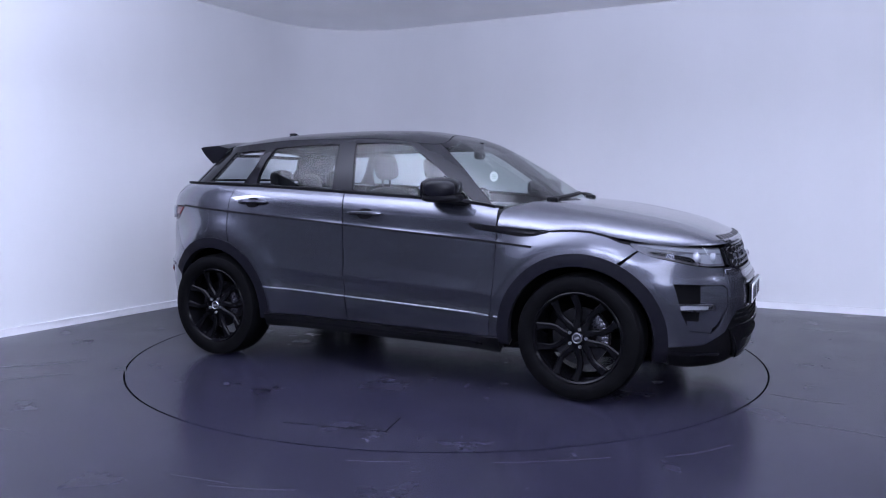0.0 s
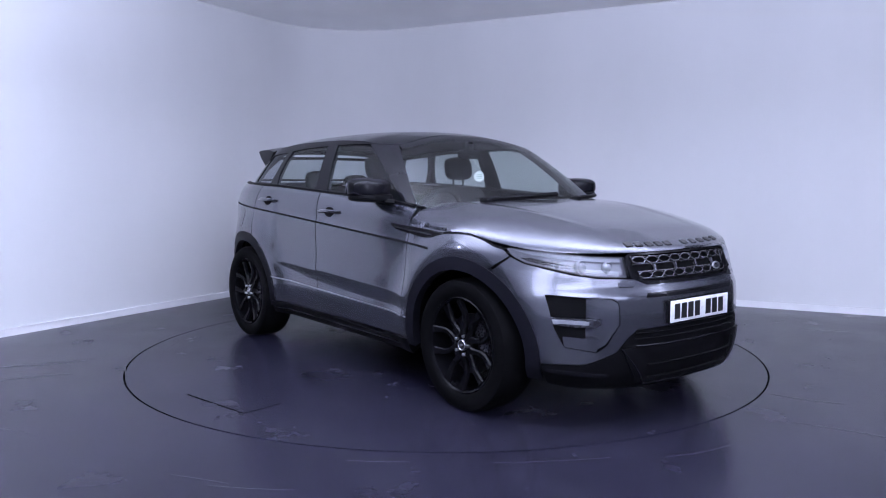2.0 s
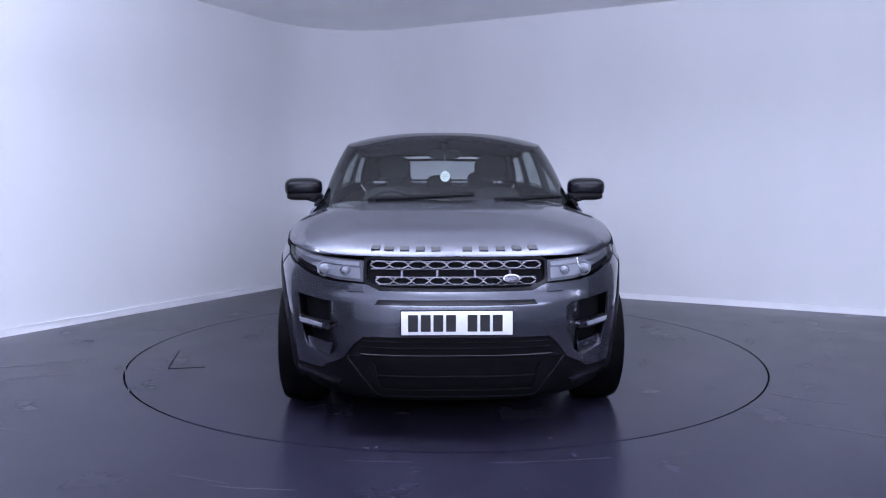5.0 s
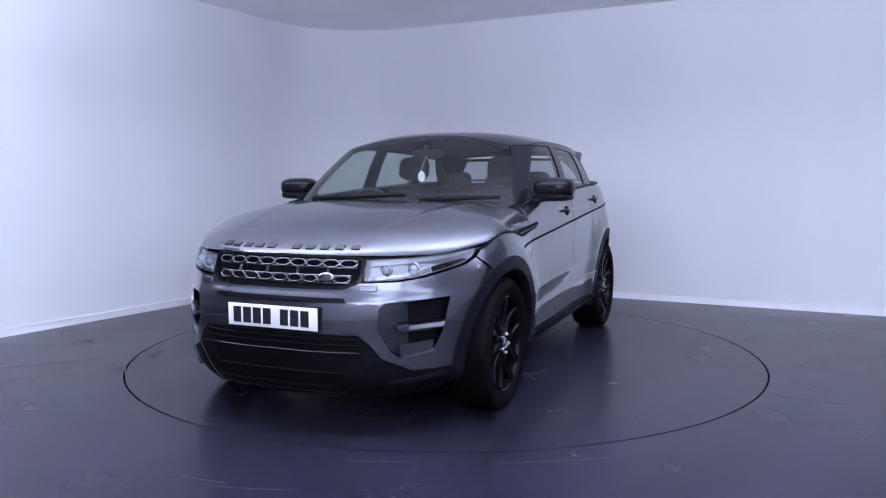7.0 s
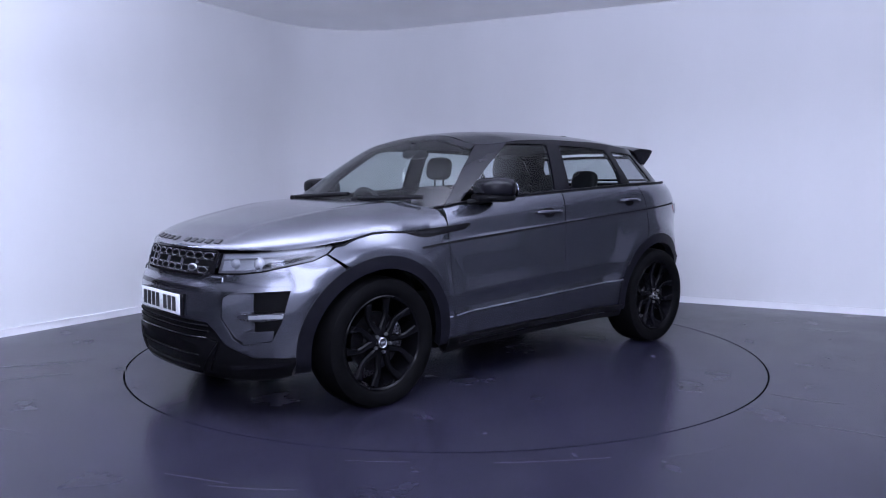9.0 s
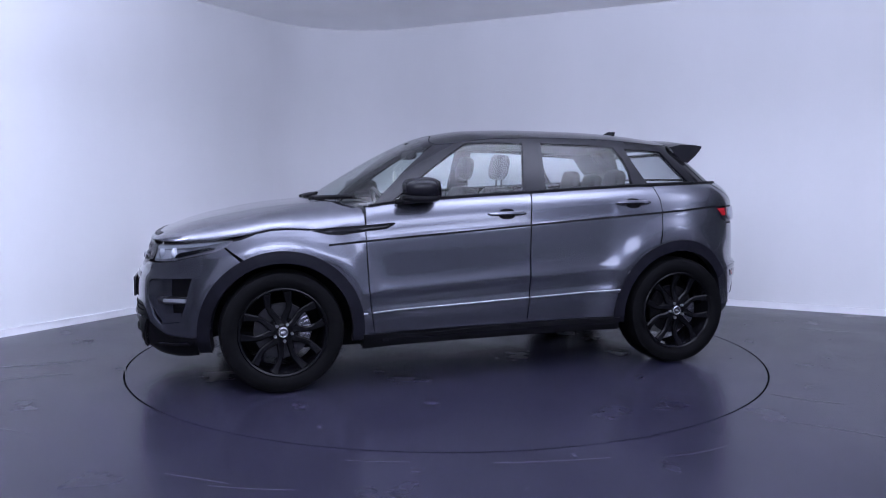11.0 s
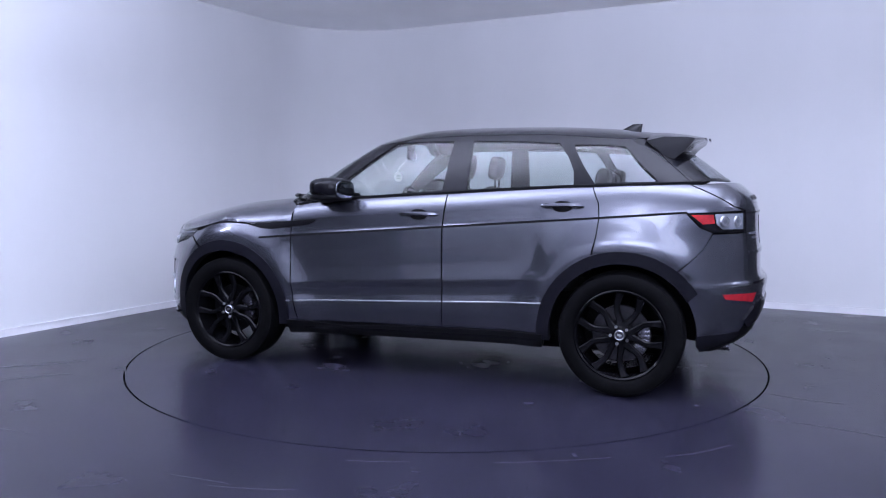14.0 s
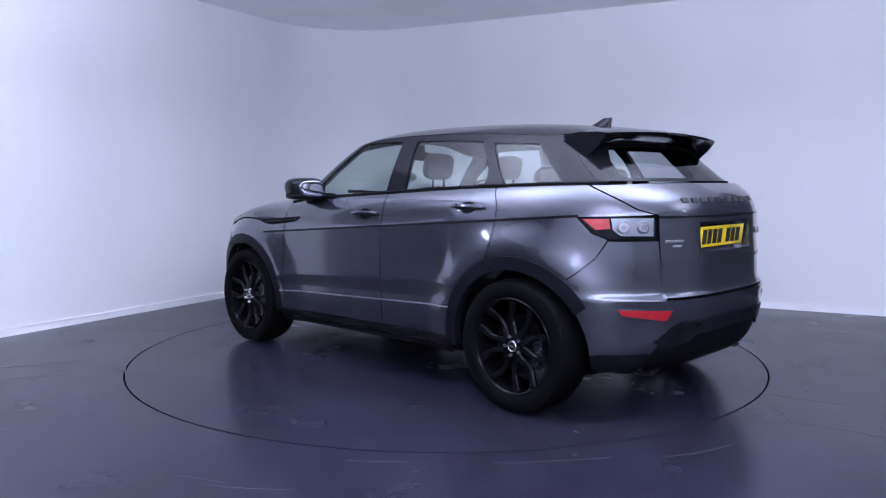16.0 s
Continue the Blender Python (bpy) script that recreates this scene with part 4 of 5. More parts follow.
    bowl = L(("f", 0.47, 0.838), ("f", 0.60, 0.845), ("f", 0.70, 0.852), ("f", 0.745, 0.845), ("f", 0.69, 0.808), ("f", 0.60, 0.792), ("f", 0.47, 0.787))
    wedge = L(("f", 0.655, 0.793), ("f", 0.70, 0.830), ("f", 0.77, 0.850), ("x", 1.74, 0.866), ("x", 1.70, 0.862), ("x", 1.725, 0.851), ("f", 0.705, 0.803))
    for sg in (1, -1):
        f = (lambda q: q) if sg > 0 else flip
        lamp = new("headlight")
        lamp.parent = car
        tagged(lamp, "swept-back clear headlight with a projector lens")
        panel("lamp_housing", LOW.surf, f(outline), HOUSING, lamp, off=-0.030, gap=-0.002, lip=0)
        panel("light_strip", LOW.surf, f(strip), SILVER, lamp, off=-0.018, gap=0, lip=0.008, step=0.02)
        panel("reflector", LOW.surf, f(bowl), SILVER, lamp, off=-0.026, gap=0, lip=0.004, step=0.02)
        panel("dark_wedge", LOW.surf, f(wedge), BLACK, lamp, off=-0.006, gap=0, lip=0.006, step=0.02)
        for y, r in ((0.655, 0.036), (0.54, 0.028)):
            m = surface_matrix(LOW.surf, sg * LOW.at("f", y, 0.822)[0], 0.822, off=-0.020)
            bm = bmesh.new()
            c = m.translation
            revolve(bm, [(r * 0.78, 0.0), (r, 0.006), (r * 1.08, 0.0), (r * 1.0, -0.02), (r * 0.76, -0.02)], 32, Matrix.Translation(c) @ Matrix.Rotation(radians(-90), 4, "Z"), True)
            part("lens_ring", bm, SILVER, lamp)
            bm = bmesh.new()
            blob(bm, c, (r * 0.5, r * 0.78, r * 0.78), 1, 1, 24, 14)
            part("projector", bm, SILVER, lamp, "silvery projector lens")
        panel("lens_cover", LOW.surf, f(outline), LENS, lamp, off=-0.001, gap=0.001, lip=0.01)
        # fog lamp bar in its pocket
        fog = L(("f", 0.79, 0.574), ("f", 0.62, 0.562), ("f", 0.605, 0.547), ("f", 0.62, 0.528), ("f", 0.70, 0.526), ("f", 0.782, 0.540))
        panel("fog_lamp", LOW.surf, f(fog), GUNMETAL, car, off=-0.004, gap=0, lip=0.03, step=0.02)
        glass = L(("f", 0.782, 0.566), ("f", 0.655, 0.556), ("f", 0.655, 0.538), ("f", 0.776, 0.545))
        panel("fog_lens", LOW.surf, f(glass), SILVER, car, off=0.001, gap=0, lip=0.006, step=0.02)
        # washer cover and parking sensors
        bm = bmesh.new()
        plate_block(bm, surface_matrix(LOW.surf, sg * LOW.at("f", 0.475, 0.735)[0], 0.735, off=0.001), 0.085, 0.03, 0.008, 0.003)
        part("washer_cover", bm, PAINT, car)
        for y, z in ((0.84, 0.40), (0.63, 0.375)):
            bm = bmesh.new()
            m = surface_matrix(LOW.surf, sg * LOW.at("f", y, z)[0], z)
            blob(bm, m.translation, (0.012, 0.012, 0.002), 0.8, 1, 20, 6, m.to_3x3().to_4x4())
            part("parking_sensor", bm, PAINT, car)
        # lower lip blade
        panel("lip_blade", LOW.surf, f(L(("x", 1.83, 0.318), ("f", 0.70, 0.300), ("f", 0.56, 0.285), ("f", 0.56, 0.272), ("f", 0.70, 0.284), ("x", 1.83, 0.302))), BLACK, car, off=0.012, gap=0, lip=0.02, step=0.02)
    # lower intake and skid plate
    for z in (0.492, 0.464):
        bm = bmesh.new()
        pts = []
        for i in range(25):
            y = -0.45 + 0.9 * i / 24
            p, nn = LOW.surf(np.array([math.copysign(LOW.at("f", abs(y), z)[0], y)]), np.array([z]))
            pts.append(Vector((p[0] + nn[0] * 0.001).tolist()))
        sweep(bm, pts, 0.004, 0.0035, Vector((1, 0, 0)), 0.4)
        part("intake_slat", bm, LINER, car)
    skid_out = both(L(("f", 0.0, 0.428), ("f", 0.44, 0.425), ("f", 0.515, 0.415), ("f", 0.50, 0.380), ("f", 0.42, 0.245), ("f", 0.36, 0.225), ("f", 0.0, 0.225)))
    skid_in = both(L(("f", 0.0, 0.394), ("f", 0.40, 0.392), ("f", 0.385, 0.375), ("f", 0.36, 0.262), ("f", 0.0, 0.262)))
    panel("skid_plate", LOW.surf, skid_out, TRIM, car, holes=[skid_in], off=0.008, gap=0, lip=0.03, label="gloss black lower skid plate")
    for z in (0.33,):
        bm = bmesh.new()
        pts = []
        for i in range(21):
            y = -0.375 + 0.75 * i / 20
            p, nn = LOW.surf(np.array([math.copysign(LOW.at("f", abs(y), z)[0], y)]), np.array([z]))
            pts.append(Vector((p[0] + nn[0] * 0.004).tolist()))
        sweep(bm, pts, 0.008, 0.004, Vector((1, 0, 0)), 0.4)
        part("intake_slat", bm, LINER, car)
    bm = bmesh.new()
    pts = []
    for i in range(41):
        q = -1 + 2 * i / 40
        y = 0.52 * q
        z = 0.232 if abs(y) < 0.37 else 0.232 + (abs(y) - 0.37) * 1.25
        p, nn = LOW.surf(np.array([math.copysign(LOW.at("f", abs(y), z)[0], y)]), np.array([z]))
        pts.append(Vector((p[0] + nn[0] * 0.010).tolist()))
    sweep(bm, pts, 0.004, 0.004, Vector((1, 0, 0)), 0.5)
    part("skid_edge", bm, BLACK, car)
    bm = bmesh.new()
    pts = []
    for i in range(31):
        y = -0.45 + 0.9 * i / 30
        p, nn = LOW.surf(np.array([math.copysign(LOW.at("f", abs(y), 0.43)[0], y)]), np.array([0.43]))
        pts.append(Vector((p[0] + nn[0] * 0.009).tolist()))
    sweep(bm, pts, 0.006, 0.005, Vector((1, 0, 0)), 0.5)
    part("skid_top", bm, BLACK, car)
    # raised marks on the bonnet's nose, as plain blocks
    for y in (0.375, 0.295, 0.215, 0.135, 0.055, -0.095, -0.17, -0.245, -0.32, -0.385):
        ex = float(np.interp(abs(y), HOOD_EDGE[:, 1], HOOD_EDGE[:, 0]))
        m = surface_matrix(HOOD, ex - 0.040, y, off=0.002)
        bm = bmesh.new()
        plate_block(bm, m, 0.044, 0.036, 0.005)
        part("bonnet_mark", bm, INK, car, "", 0)
    # wipers and cowl
    bm = bmesh.new()
    box(bm, (1.00, 0, 1.075), (0.16, 1.42, 0.03), 0.01)
    part("cowl", bm, TRIM, car)
    for y0, y1, x1 in ((-0.46, 0.16, 0.985), (0.30, 0.70, 0.90)):
        bm = bmesh.new()
        pts = []
        for i in range(9):
            f = i / 8
            y = y0 + (y1 - y0) * f
            s = math.copysign(TOP.at("f", abs(y), 1.12)[0], y)
            p, nn = TOP.surf(np.array([s]), np.array([1.112 + 0.03 * f * (1 if y0 < 0 else 0.6)]))
            pts.append(Vector((p[0] + nn[0] * 0.030).tolist()))
        sweep(bm, pts, [0.015 - 0.006 * i / 8 for i in range(9)], 0.012, Vector((1, 0, 1)), 0.4)
        box(bm, pts[0] - Vector((0.0, 0, 0.004)), (0.07, 0.05, 0.035), 0.012)
        part("wiper", bm, TRIM, car, "black windscreen wiper")


def build_sides(car):
    vent = on_side(LOW, [(1.16, 0.957), (1.0, 0.969), (0.86, 0.981), (0.655, 0.998), (0.648, 0.988), (0.70, 0.962), (0.84, 0.945), (0.98, 0.928), (1.06, 0.933)])
    blade = on_side(LOW, [(1.08, 0.950), (0.86, 0.966), (0.70, 0.980), (0.70, 0.972), (0.86, 0.955), (1.06, 0.942)])
    split("side_vent", vent, LINER, car, off=0.003, gap=0, lip=0.01, step=0.02)
    split("vent_blade", blade, BLACK, car, off=0.008, gap=0, lip=0.01, step=0.02)
    # dark strip along the flanks, in place of shade in the shoulder groove
    up = [(x, 0.89 + 0.073 * (0.81 - x)) for x in (1.06, 0.83, 0.4, 0.0, -0.24, -0.6, -0.95, -1.2, -1.45, -1.68)]
    line = [(x, z + 0.006) for x, z in up] + [(x, z - 0.006) for x, z in up[::-1]]
    split("shoulder_line", on_side(LOW, line), LINER, car, off=0.0018, gap=0, lip=0.004, step=0.03)
    # the wide dark joint between the bonnet and the wings
    seam = [(1.60, 0.908), (1.56, 0.914), (1.48, 0.946), (1.39, 0.966), (1.30, 0.970), (1.22, 0.967), (1.14, 0.961)]
    seam = [(x + (a - x) * k / 3, z + (b - z) * k / 3) for (x, z), (a, b) in zip(seam, seam[1:]) for k in range(3)]
    split("bonnet_joint", on_side(LOW, [(x, z + 0.005) for x, z in seam] + [(x, z - 0.005) for x, z in seam[::-1]]), LINER, car, off=0.0022, gap=0, lip=0.006, step=0.02)
    # bright metal strip low on the doors, standing in for the crease's highlight
    for x0, x1 in ((0.885, 0.83), (0.795, -0.232), (-0.248, -0.90)):
        for f in (1, -1):
            bm = bmesh.new()
            pts = []
            for x in np.linspace(x0, x1, 24 if x1 < 0.5 else 4):
                x = float(x)
                p = LOW.place(*[np.array([v]) for v in LOW.at("x", x, 0.455 + 0.043 * (0.83 - x))])[0]
                pts.append(Vector((p[0], f * (p[1] + 0.001), p[2])))
            sweep(bm, pts, 0.004, 0.0035, Vector((0, 1, 0)), 0.5)
            part("door_moulding", bm, STEEL, car if x0 > 0.85 else FITTED["front" if x0 > 0 else "rear"][0 if f > 0 else 1], "thin bright strip in place of a crease highlight")
    # window line trims
    for f in (1, -1):
        bm = bmesh.new()
        pts = []
        for x, z in [(xx, float(belt(xx))) for xx in np.linspace(0.80, -1.76, 34)]:
            p = LOW.place(*[np.array([v]) for v in LOW.at("x", float(x), float(z) - 0.004)])[0]
            pts.append(Vector((p[0], f * (p[1] - 0.002), p[2] + 0.004)))
        sweep(bm, pts, 0.010, 0.008, Vector((0, 1, 0)), 0.5)
        part("window_trim", bm, TRIM, car)
    # handles with dark cups
    for x, z in ((-0.08, 1.040), (-0.985, 1.100)):
        for f in (1, -1):
            s, zz = LOW.at("x", x, z)
            m = surface_matrix(LOW.surf, f * s, zz)
            r3 = m.to_3x3().to_4x4()
            bm = bmesh.new()
            blob(bm, m.translation, (0.058, 0.034, 0.004), 0.7, 0.9, 28, 8, r3)
            door = FITTED["front" if x > -0.5 else "rear"][0 if f > 0 else 1]
            part("handle_cup", bm, LINER, door)
            bm = bmesh.new()
            pts = [m @ Vector((-0.125 + 0.25 * i / 10, 0.002, 0.034 - 0.022 * abs(i / 5 - 1) ** 3)) for i in range(11)]
            sweep(bm, pts, [0.012 if 0 < i < 10 else 0.006 for i in range(11)], [0.009 if 0 < i < 10 else 0.005 for i in range(11)], m.to_3x3() @ Vector((0, 1, 0)), 0.7)
            plate_block(bm, Matrix.Translation(m @ Vector((-0.085, 0.002, 0.012))) @ r3, 0.05, 0.017, 0.024, 0.005)
            plate_block(bm, Matrix.Translation(m @ Vector((0.095, 0.002, 0.012))) @ r3, 0.045, 0.017, 0.024, 0.005)
            part("door_handle", bm, PAINT, door)
    # mirrors
    for f in (1, -1):
        mirror = new("door_mirror")
        mirror.parent = car
        tagged(mirror, "gloss black door mirror on a short arm")
        bm = bmesh.new()
        rot = Matrix.Rotation(radians(-9 * f), 4, "Z")
        blob(bm, (0.50, f * 0.955, 1.205), (0.115, 0.125, 0.066), 0.62, 0.68, 36, 18, rot, lambda v: Vector((v.x * (1.0 + 0.25 * v.x), v.y, v.z * (1 - 0.9 * max(0, v.x)))))
        part("mirror_cap", bm, SATIN, mirror)
        bm = bmesh.new()
        blob(bm, (0.505, f * 0.945, 1.148), (0.118, 0.122, 0.028), 0.6, 0.6, 32, 10, rot)
        sweep(bm, [Vector((0.60, f * 0.835, 1.118)), Vector((0.575, f * 0.875, 1.125)), Vector((0.53, f * 0.93, 1.138))], [0.05, 0.045, 0.05], [0.016, 0.014, 0.014], Vector((1, 0, 0)), 0.5)
        part("mirror_foot", bm, TRIM, mirror)
        bm = bmesh.new()
        blob(bm, (0.392, f * 0.965, 1.195), (0.006, 0.098, 0.056), 0.7, 0.6, 28, 12, rot)
        part("mirror_glass", bm, MIRROR, mirror)
    # fuel flap on the car's right, lower sill strip
    s, z = LOW.at("x", -1.44, 0.955)
    ring = [(s * -1 + 0.075 * math.copysign(abs(math.cos(a)) ** 0.7, math.cos(a)), z + 0.075 * math.copysign(abs(math.sin(a)) ** 0.7, math.sin(a))) for a in np.linspace(0, 2 * math.pi, 33)[:-1]]
    panel("fuel_flap", LOW.surf, ring, PAINT, car, off=0.002, gap=0, lip=0.006, step=0.03)
    strip = [(x, 0.285 + 0.016 * (0.8 - x)) for x in (0.74, 0.2, -0.3, -0.84)]
    split("sill_strip", on_side(LOW, strip + [(x, z - 0.010) for x, z in strip[::-1]]), BLACK, car, off=0.018, gap=0, lip=0.01, step=0.04)


def build_rear(car):
    L = LOW.line
    full = L(("x", -1.682, 1.062), ("x", -1.755, 0.988), ("x", -1.82, 0.957), ("r", 0.66, 0.953), ("r", 0.585, 0.953), ("r", 0.585, 1.072), ("r", 0.70, 1.072))
    red = L(("x", -1.70, 1.058), ("x", -1.765, 1.003), ("x", -1.83, 1.008), ("x", -1.82, 1.06))
    clear = L(("x", -1.828, 1.062), ("x", -1.838, 1.005), ("x", -1.87, 0.974), ("r", 0.60, 0.972), ("r", 0.597, 1.064), ("r", 0.70, 1.064))
    for sg in (1, -1):
        f = (lambda q: q) if sg > 0 else flip
        lamp = new("tail_light")
        lamp.parent = car
        tagged(lamp, "red and clear wrap-round tail light")
        panel("lamp_housing", LOW.surf, f(full), BLACK, lamp, off=-0.004, gap=0.002, lip=0.012, step=0.02)
        panel("red_lens", LOW.surf, f(red), RED, lamp, off=0.0, gap=0.001, lip=0.005, step=0.015)
        panel("reflector", LOW.surf, f(clear), SILVER, lamp, off=0.0, gap=0.001, lip=0.004, step=0.015)
        for y in (0.715, 0.645):
            m = surface_matrix(LOW.surf, sg * LOW.at("r", y, 1.018)[0], 1.018, off=0.001)
            bm = bmesh.new()
            revolve(bm, [(0.012, 0.002), (0.014, 0.006), (0.024, 0.006), (0.027, 0.001), (0.030, 0.006), (0.034, 0.0)], 28, Matrix.Translation(m.translation) @ m.to_3x3().to_4x4() @ Matrix.Rotation(radians(90), 4, "X"))
            part("lamp_ring", bm, STEEL, lamp)
        panel("lens_cover", LOW.surf, f(clear), LENS, lamp, off=0.010, gap=-0.001, lip=0.010, step=0.02)
        # low red reflector in a dark frame
        panel("reflector_frame", LOW.surf, f(L(("r", 0.765, 0.612), ("r", 0.525, 0.606), ("r", 0.55, 0.540), ("r", 0.75, 0.568))), PAINT, car, off=0.004, gap=0, lip=0.01, step=0.02)
        panel("fog_reflector", LOW.surf, f(L(("r", 0.75, 0.606), ("r", 0.535, 0.600), ("r", 0.56, 0.548), ("r", 0.735, 0.576))), RED, car, off=0.007, gap=0, lip=0.006, step=0.02)
        # exhaust finisher
        bm = bmesh.new()
        rings = []
        for k, (dx, sc) in enumerate(((0.0, 1.0), (-0.004, 1.06), (-0.03, 1.06), (0.06, 1.0), (0.06, 0.9), (-0.02, 0.92))):
            rings.append([bm.verts.new((-1.90 + (dx if k else 0), sg * 0.50 + 0.085 * sc * math.cos(a), 0.275 + 0.036 * sc * math.sin(a))) for a in np.linspace(0, 2 * math.pi, 29)[:-1]])
        for lo, hi in zip(rings[2:], rings[3:]):
            for i in range(28):
                bm.faces.new((lo[i], lo[(i + 1) % 28], hi[(i + 1) % 28], hi[i]))
        for lo, hi in ((rings[5], rings[2]),):
            for i in range(28):
                bm.faces.new((lo[i], lo[(i + 1) % 28], hi[(i + 1) % 28], hi[i]))
        for v in rings[0] + rings[1]:
            bm.verts.remove(v)
        part("exhaust_tip", bm, GUNMETAL, car)
    # rear plate in a dark recess
    tilt = Matrix.Rotation(radians(-6), 4, "Y")
    bm = bmesh.new()
    box(bm, (-2.046, 0.0, 0.953), (0.012, 0.545, 0.125), 0.003, tilt)
    plate = part("rear_plate", bm, BLACK, car, "yellow number plate with dark characters")
    bm = bmesh.new()
    box(bm, (-2.0535, 0, 0.953), (0.004, 0.52, 0.111), 0.001, tilt)
    part("plate_face", bm, PLATE_Y, plate)
    for y in (0.205, 0.146, 0.087, 0.028, -0.072, -0.131, -0.190):
        bm = bmesh.new()
        box(bm, (-2.0562, y, 0.953), (0.002, 0.046, 0.079), 0.0, tilt)
        part("plate_bar", bm, INK, plate, "", 0)
    # strip over the plate, marks, small badges
    panel("tailgate_strip", LOW.surf, around([(LOW.S, 1.070)] + L(("r", 0.57, 1.072), ("r", 0.57, 1.062), ("r", 0.0, 1.058))), BLACK, car, off=0.004, gap=0, lip=0.02, step=0.03)
    panel("tailgate_crease", LOW.surf, around([(LOW.S, 0.838)] + L(("r", 0.556, 0.842), ("r", 0.556, 0.826), ("r", 0.0, 0.822))), PAINT, car, off=0.008, gap=0, lip=0.02, step=0.03)
    panel("bumper_ledge", LOW.surf, around([(LOW.S, 0.650)] + L(("r", 0.75, 0.648), ("x", -1.80, 0.640), ("x", -1.80, 0.625), ("r", 0.75, 0.628), ("r", 0.0, 0.630))), PAINT, car, off=0.006, gap=0, lip=0.02, step=0.03)
    for y in (0.385, 0.305, 0.225, 0.145, 0.065, -0.075, -0.15, -0.225, -0.30, -0.37):
        m = surface_matrix(LOW.surf, math.copysign(LOW.at("r", abs(y), 1.150)[0], y), 1.150, off=0.002)
        bm = bmesh.new()
        plate_block(bm, m, 0.046, 0.028, 0.005)
        part("tailgate_mark", bm, INK, car, "", 0)
    for y, z, w in ((0.49, 0.945, 0.12), (0.475, 0.920, 0.06)):
        m = surface_matrix(LOW.surf, LOW.at("r", y, z)[0], z, off=0.002)
        bm = bmesh.new()
        plate_block(bm, m, w, 0.012, 0.003)
        part("model_mark", bm, STEEL, car, "", 0)
    m = surface_matrix(LOW.surf, -LOW.at("r", 0.46, 0.965)[0], 0.965, off=0.010)
    bm = bmesh.new()
    blob(bm, m.translation, (0.044, 0.022, 0.006), 0.8, 1, 28, 8, m.to_3x3().to_4x4())
    part("badge", bm, STEEL, car)
    # diffuser
    dif = around(L(("r", 0.0, 0.545), ("r", 0.47, 0.540), ("r", 0.53, 0.52), ("r", 0.60, 0.44), ("r", 0.55, 0.40), ("r", 0.42, 0.42), ("r", 0.36, 0.46), ("r", 0.0, 0.465)))
    panel("diffuser", LOW.surf, dif, BLACK, car, off=0.010, gap=0, lip=0.03)
    for y in (-0.30, -0.15, 0.0, 0.15, 0.30):
        bm = bmesh.new()
        box(bm, (-2.03, y, 0.385), (0.06, 0.014, 0.10), 0.004)
        part("diffuser_fin", bm, TRIM, car)
    # roof spoiler
    bm = bmesh.new()
    cols = []
    for i in range(33):
        q = -1 + 2 * i / 32
        y, t = 0.615 * q, abs(q)
        zt = float(roof_at(np.array(-1.44), np.array(y))) - 0.001
        tip_x, tip_z = -1.758 + 0.055 * t ** 3, 1.522 - 0.022 * t ** 2
        dn = t ** 7
        row = [(-1.430, zt), (-1.53, float(roof_z(-1.5)) - 0.045 * t ** 3), (-1.65, 0.5 * float(roof_z(-1.56)) + 0.5 * tip_z - 0.022 * t ** 3 + 0.004), (tip_x + 0.02, tip_z + 0.002), (tip_x, tip_z - 0.003), (tip_x + 0.006, tip_z - 0.018), (-1.675 + 0.02 * dn, tip_z - 0.032 - 0.035 * dn), (-1.61 + 0.02 * dn, tip_z - 0.042 - 0.080 * dn), (-1.52 - 0.03 * dn, tip_z - 0.040 - 0.075 * dn)]
        cols.append([bm.verts.new((x, y, z)) for x, z in row])
    for lo, hi in zip(cols, cols[1:]):
        for i in range(len(lo)):
            k = (i + 1) % len(lo)
            bm.faces.new((lo[i], lo[k], hi[k], hi[i]))
    bm.faces.new(cols[0])
    bm.faces.new(cols[-1][::-1])
    sp = part("roof_spoiler", bm, BLACK, car, "gloss black roof spoiler", 50)
    bm = bmesh.new()
    box(bm, (-1.775, 0, 1.512), (0.012, 0.22, 0.012), 0.003)
    part("brake_light", bm, GUNMETAL, sp)
    # shark-fin aerial
    bm = bmesh.new()
    rings = []
    for i in range(9):
        f = i / 8
        z = 1.572 + 0.058 * f
        x0, x1 = -1.15 - 0.13 * f ** 0.8, -1.335 - 0.008 * f
        w = 0.026 * (1 - f) ** 0.8 + 0.004
        rings.append([bm.verts.new((x0 + (x1 - x0) * (0.5 - 0.5 * math.cos(a)), w * math.sin(a), z)) for a in np.linspace(0, 2 * math.pi, 21)[:-1]])
    for lo, hi in zip(rings, rings[1:]):
        for i in range(20):
            bm.faces.new((lo[i], lo[(i + 1) % 20], hi[(i + 1) % 20], hi[i]))
    bm.faces.new(rings[-1])
    part("aerial_fin", bm, BLACK, car)


def seat(name, car, x, y, w):
    s = new(name)
    s.parent = car
    tagged(s, "dark leather car seat with a headrest")
    bm = bmesh.new()
    blob(bm, (x + 0.20, y, 0.62), (0.27, w, 0.09), 0.5, 0.45, 32, 14)
    part("cushion", bm, LEATHER, s)
    bm = bmesh.new()
    lean = Matrix.Rotation(radians(-14), 4, "Y")
    blob(bm, (x - 0.10, y, 0.90), (0.085, w, 0.31), 0.45, 0.5, 32, 18, lean)
    part("backrest", bm, LEATHER, s)
    return s


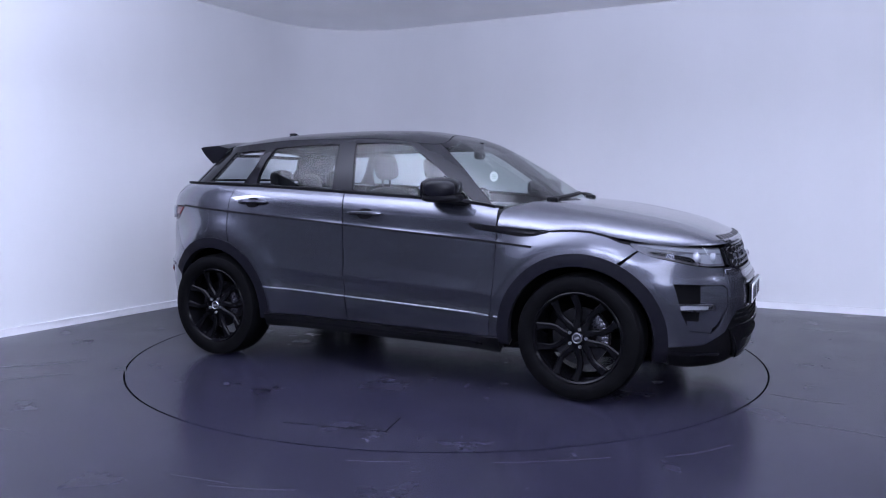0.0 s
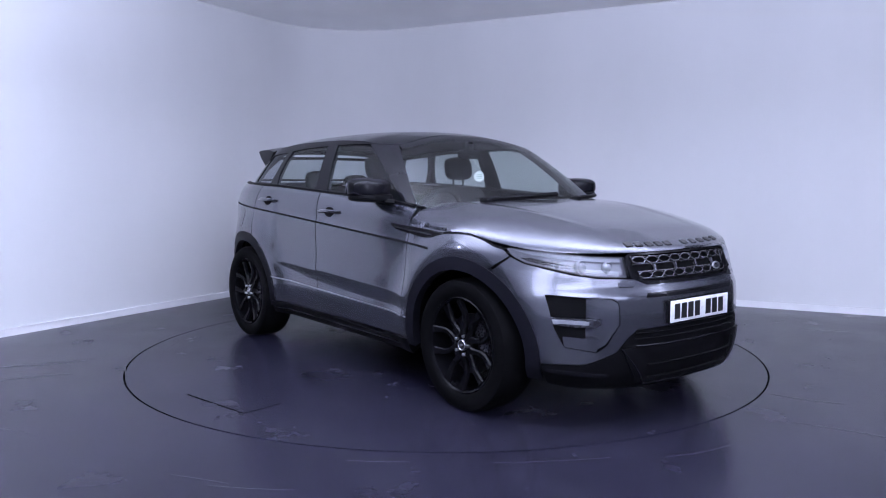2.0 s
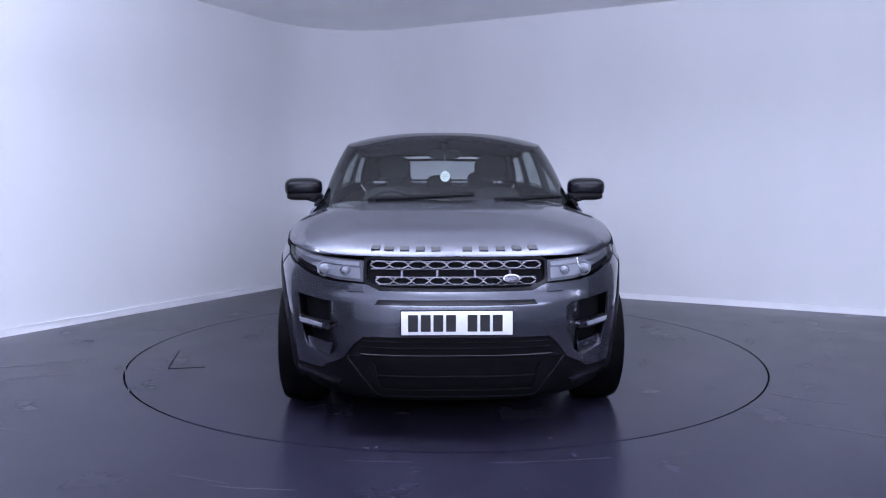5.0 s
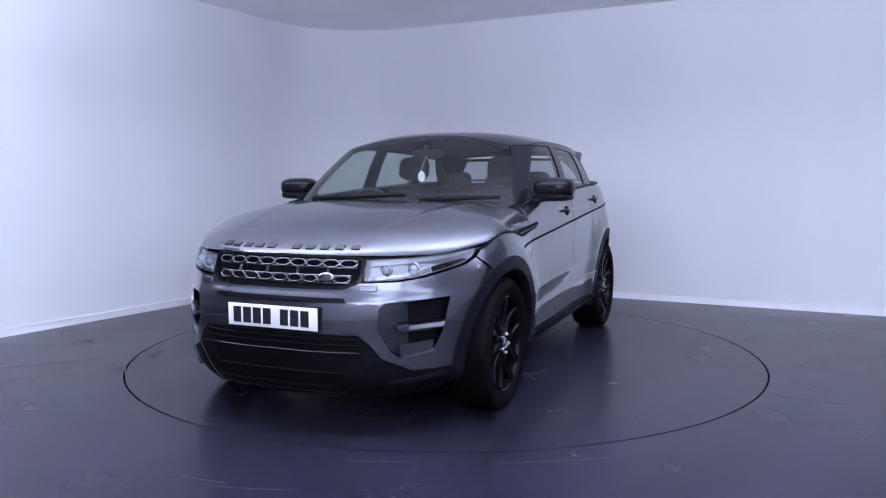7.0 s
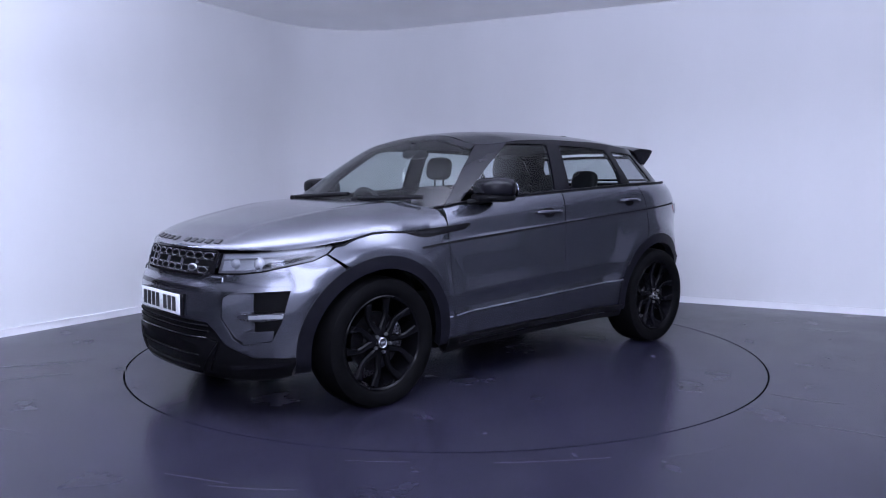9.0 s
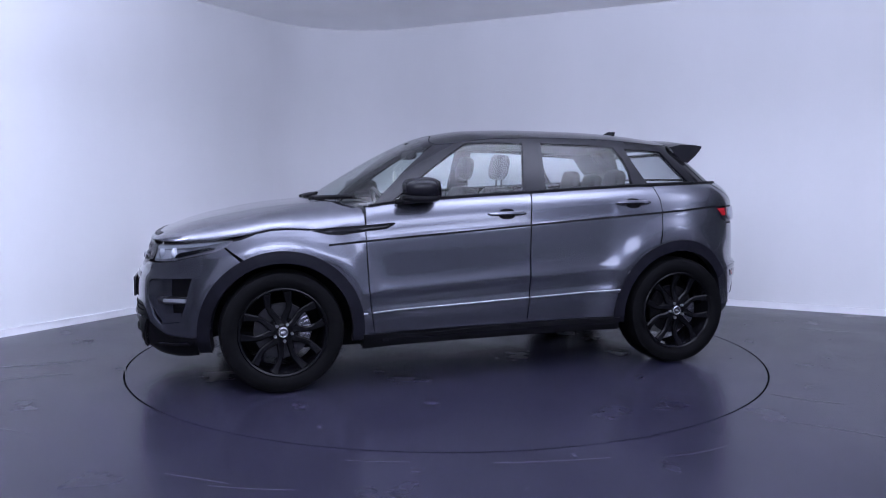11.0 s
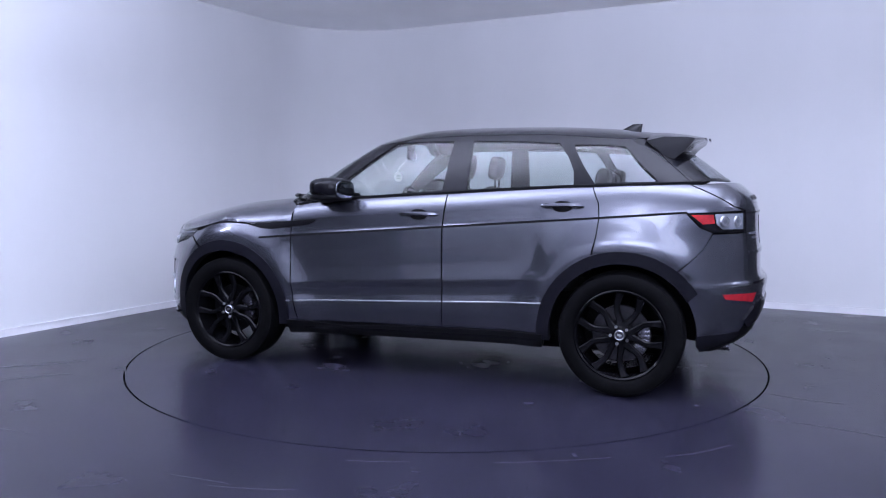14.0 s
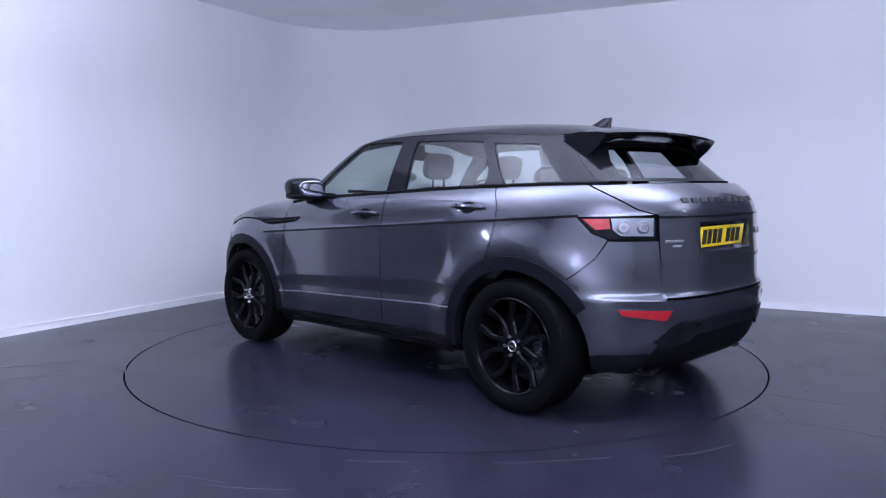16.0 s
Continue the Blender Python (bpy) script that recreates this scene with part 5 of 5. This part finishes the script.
def headrest(s, x, y, z, w=0.125):
    bm = bmesh.new()
    blob(bm, (x, y, z), (0.045, w, 0.09), 0.6, 0.55, 28, 14, Matrix.Rotation(radians(-10), 4, "Y"))
    for dy in (-0.05, 0.05):
        box(bm, (x - 0.0, y + dy, z - 0.11), (0.012, 0.012, 0.10), 0.003)
    part("headrest", bm, LEATHER, s)


def build_cabin(car):
    for y in (0.37, -0.37):
        s = seat("front_seat", car, -0.05, y, 0.25)
        headrest(s, -0.225, y, 1.345)
    s = seat("rear_bench", car, -0.98, 0.0, 0.60)
    for y in (0.36, 0.0, -0.36):
        headrest(s, -1.14, y, 1.24 if y else 1.21, 0.115)
    bm = bmesh.new()
    blob(bm, (0.80, 0, 0.96), (0.26, 0.72, 0.125), 0.5, 0.4, 40, 16, Matrix.Rotation(radians(4), 4, "Y"))
    blob(bm, (0.66, -0.37, 1.065), (0.10, 0.17, 0.045), 0.6, 0.7)
    part("dashboard", bm, LEATHER, car)
    bm = bmesh.new()
    box(bm, (0.0, 0, 0.42), (1.66, 1.56, 0.10), 0.02)
    box(bm, (-1.2, 0, 0.46), (1.1, 0.96, 0.10), 0.02)
    box(bm, (0.1, 0, 0.60), (0.9, 0.22, 0.26), 0.04)
    box(bm, (-1.55, 0, 0.95), (0.45, 1.25, 0.04), 0.01)
    part("cabin_floor", bm, LINER, car)
    # steering wheel on the car's right
    bm = bmesh.new()
    m = Matrix.Translation((0.44, -0.37, 1.02)) @ Matrix.Rotation(radians(24), 4, "Y")
    R, r = 0.185, 0.017
    rows = [[bm.verts.new(m @ Vector((r * math.sin(b), (R + r * math.cos(b)) * math.cos(a), (R + r * math.cos(b)) * math.sin(a)))) for b in np.linspace(0, 2 * math.pi, 13)[:-1]] for a in np.linspace(0, 2 * math.pi, 49)[:-1]]
    for i in range(48):
        lo, hi = rows[i], rows[(i + 1) % 48]
        for k in range(12):
            bm.faces.new((lo[k], lo[(k + 1) % 12], hi[(k + 1) % 12], hi[k]))
    for a in (0, 180, 270):
        d = Vector((0, math.cos(radians(a)), math.sin(radians(a))))
        sweep(bm, [m @ (d * 0.03), m @ (d * 0.18)], 0.022, 0.008, m.to_3x3() @ Vector((1, 0, 0)).cross(d), 0.4)
    blob(bm, m @ Vector((0.01, 0, 0)), (0.03, 0.075, 0.065), 0.7, 0.7, 24, 12, Matrix.Rotation(radians(24), 4, "Y"))
    part("steering_wheel", bm, LEATHER, car)
    # inner mirror with a round hanging card
    bm = bmesh.new()
    blob(bm, (0.33, 0.0, 1.435), (0.022, 0.115, 0.034), 0.6, 0.6, 28, 12, Matrix.Rotation(radians(10), 4, "Z"))
    box(bm, (0.335, 0, 1.49), (0.05, 0.05, 0.06), 0.012)
    part("inner_mirror", bm, TRIM, car)
    bm = bmesh.new()
    m = Matrix.Translation((0.44, 0.0, 1.28)) @ Matrix.Rotation(radians(62), 4, "Z")
    revolve(bm, [(0.0005, 0.002), (0.036, 0.002), (0.036, -0.002), (0.0005, -0.002)], 32, m)
    sweep(bm, [m @ Vector((0, 0, 0.034)), m @ Vector((0, 0, 0.06)), Vector((0.345, 0, 1.43))], 0.0012, 0.0012, Vector((1, 0, 0)))
    card = part("air_freshener", bm, CARD, car, "round white card on a string")
    for z, w in ((0.012, 0.034), (0.0, 0.042), (-0.012, 0.034)):
        bm = bmesh.new()
        for sd in (-1, 1):
            box(bm, m @ Vector((0, sd * 0.0026, z)), (w, 0.001, 0.005), 0, m.to_3x3().to_4x4())
        part("print_bar", bm, GREENINK, card, "", 0)




# ---- what turns ----
START_ANGLE, RATE = -2.1881 + 8 * 0.21667, -0.21667   # the heading of the car's nose at the start, radians, and its turn per second
OFFSET = Vector((-0.053, -0.018, 0))                # the car's middle, off the turntable's axis


def motions():
    rows_car, rows_table = [], []
    for i in range(65):
        t = i * 0.25
        a = START_ANGLE + RATE * t
        p = Matrix.Rotation(a, 3, "Z") @ OFFSET
        rows_car.append((t, pose(p.x, p.y, 0, 0, 0, math.degrees(a))))
        rows_table.append((t, pose(0, 0, 0, 0, 0, math.degrees(a))))
    walk(CAR, rows_car)
    walk(TURNTABLE, rows_table)


build_room()
TURNTABLE = build_turntable()
CAR = build_car()
for build in (build_front, build_sides, build_rear, build_cabin):
    build(CAR)
motions()
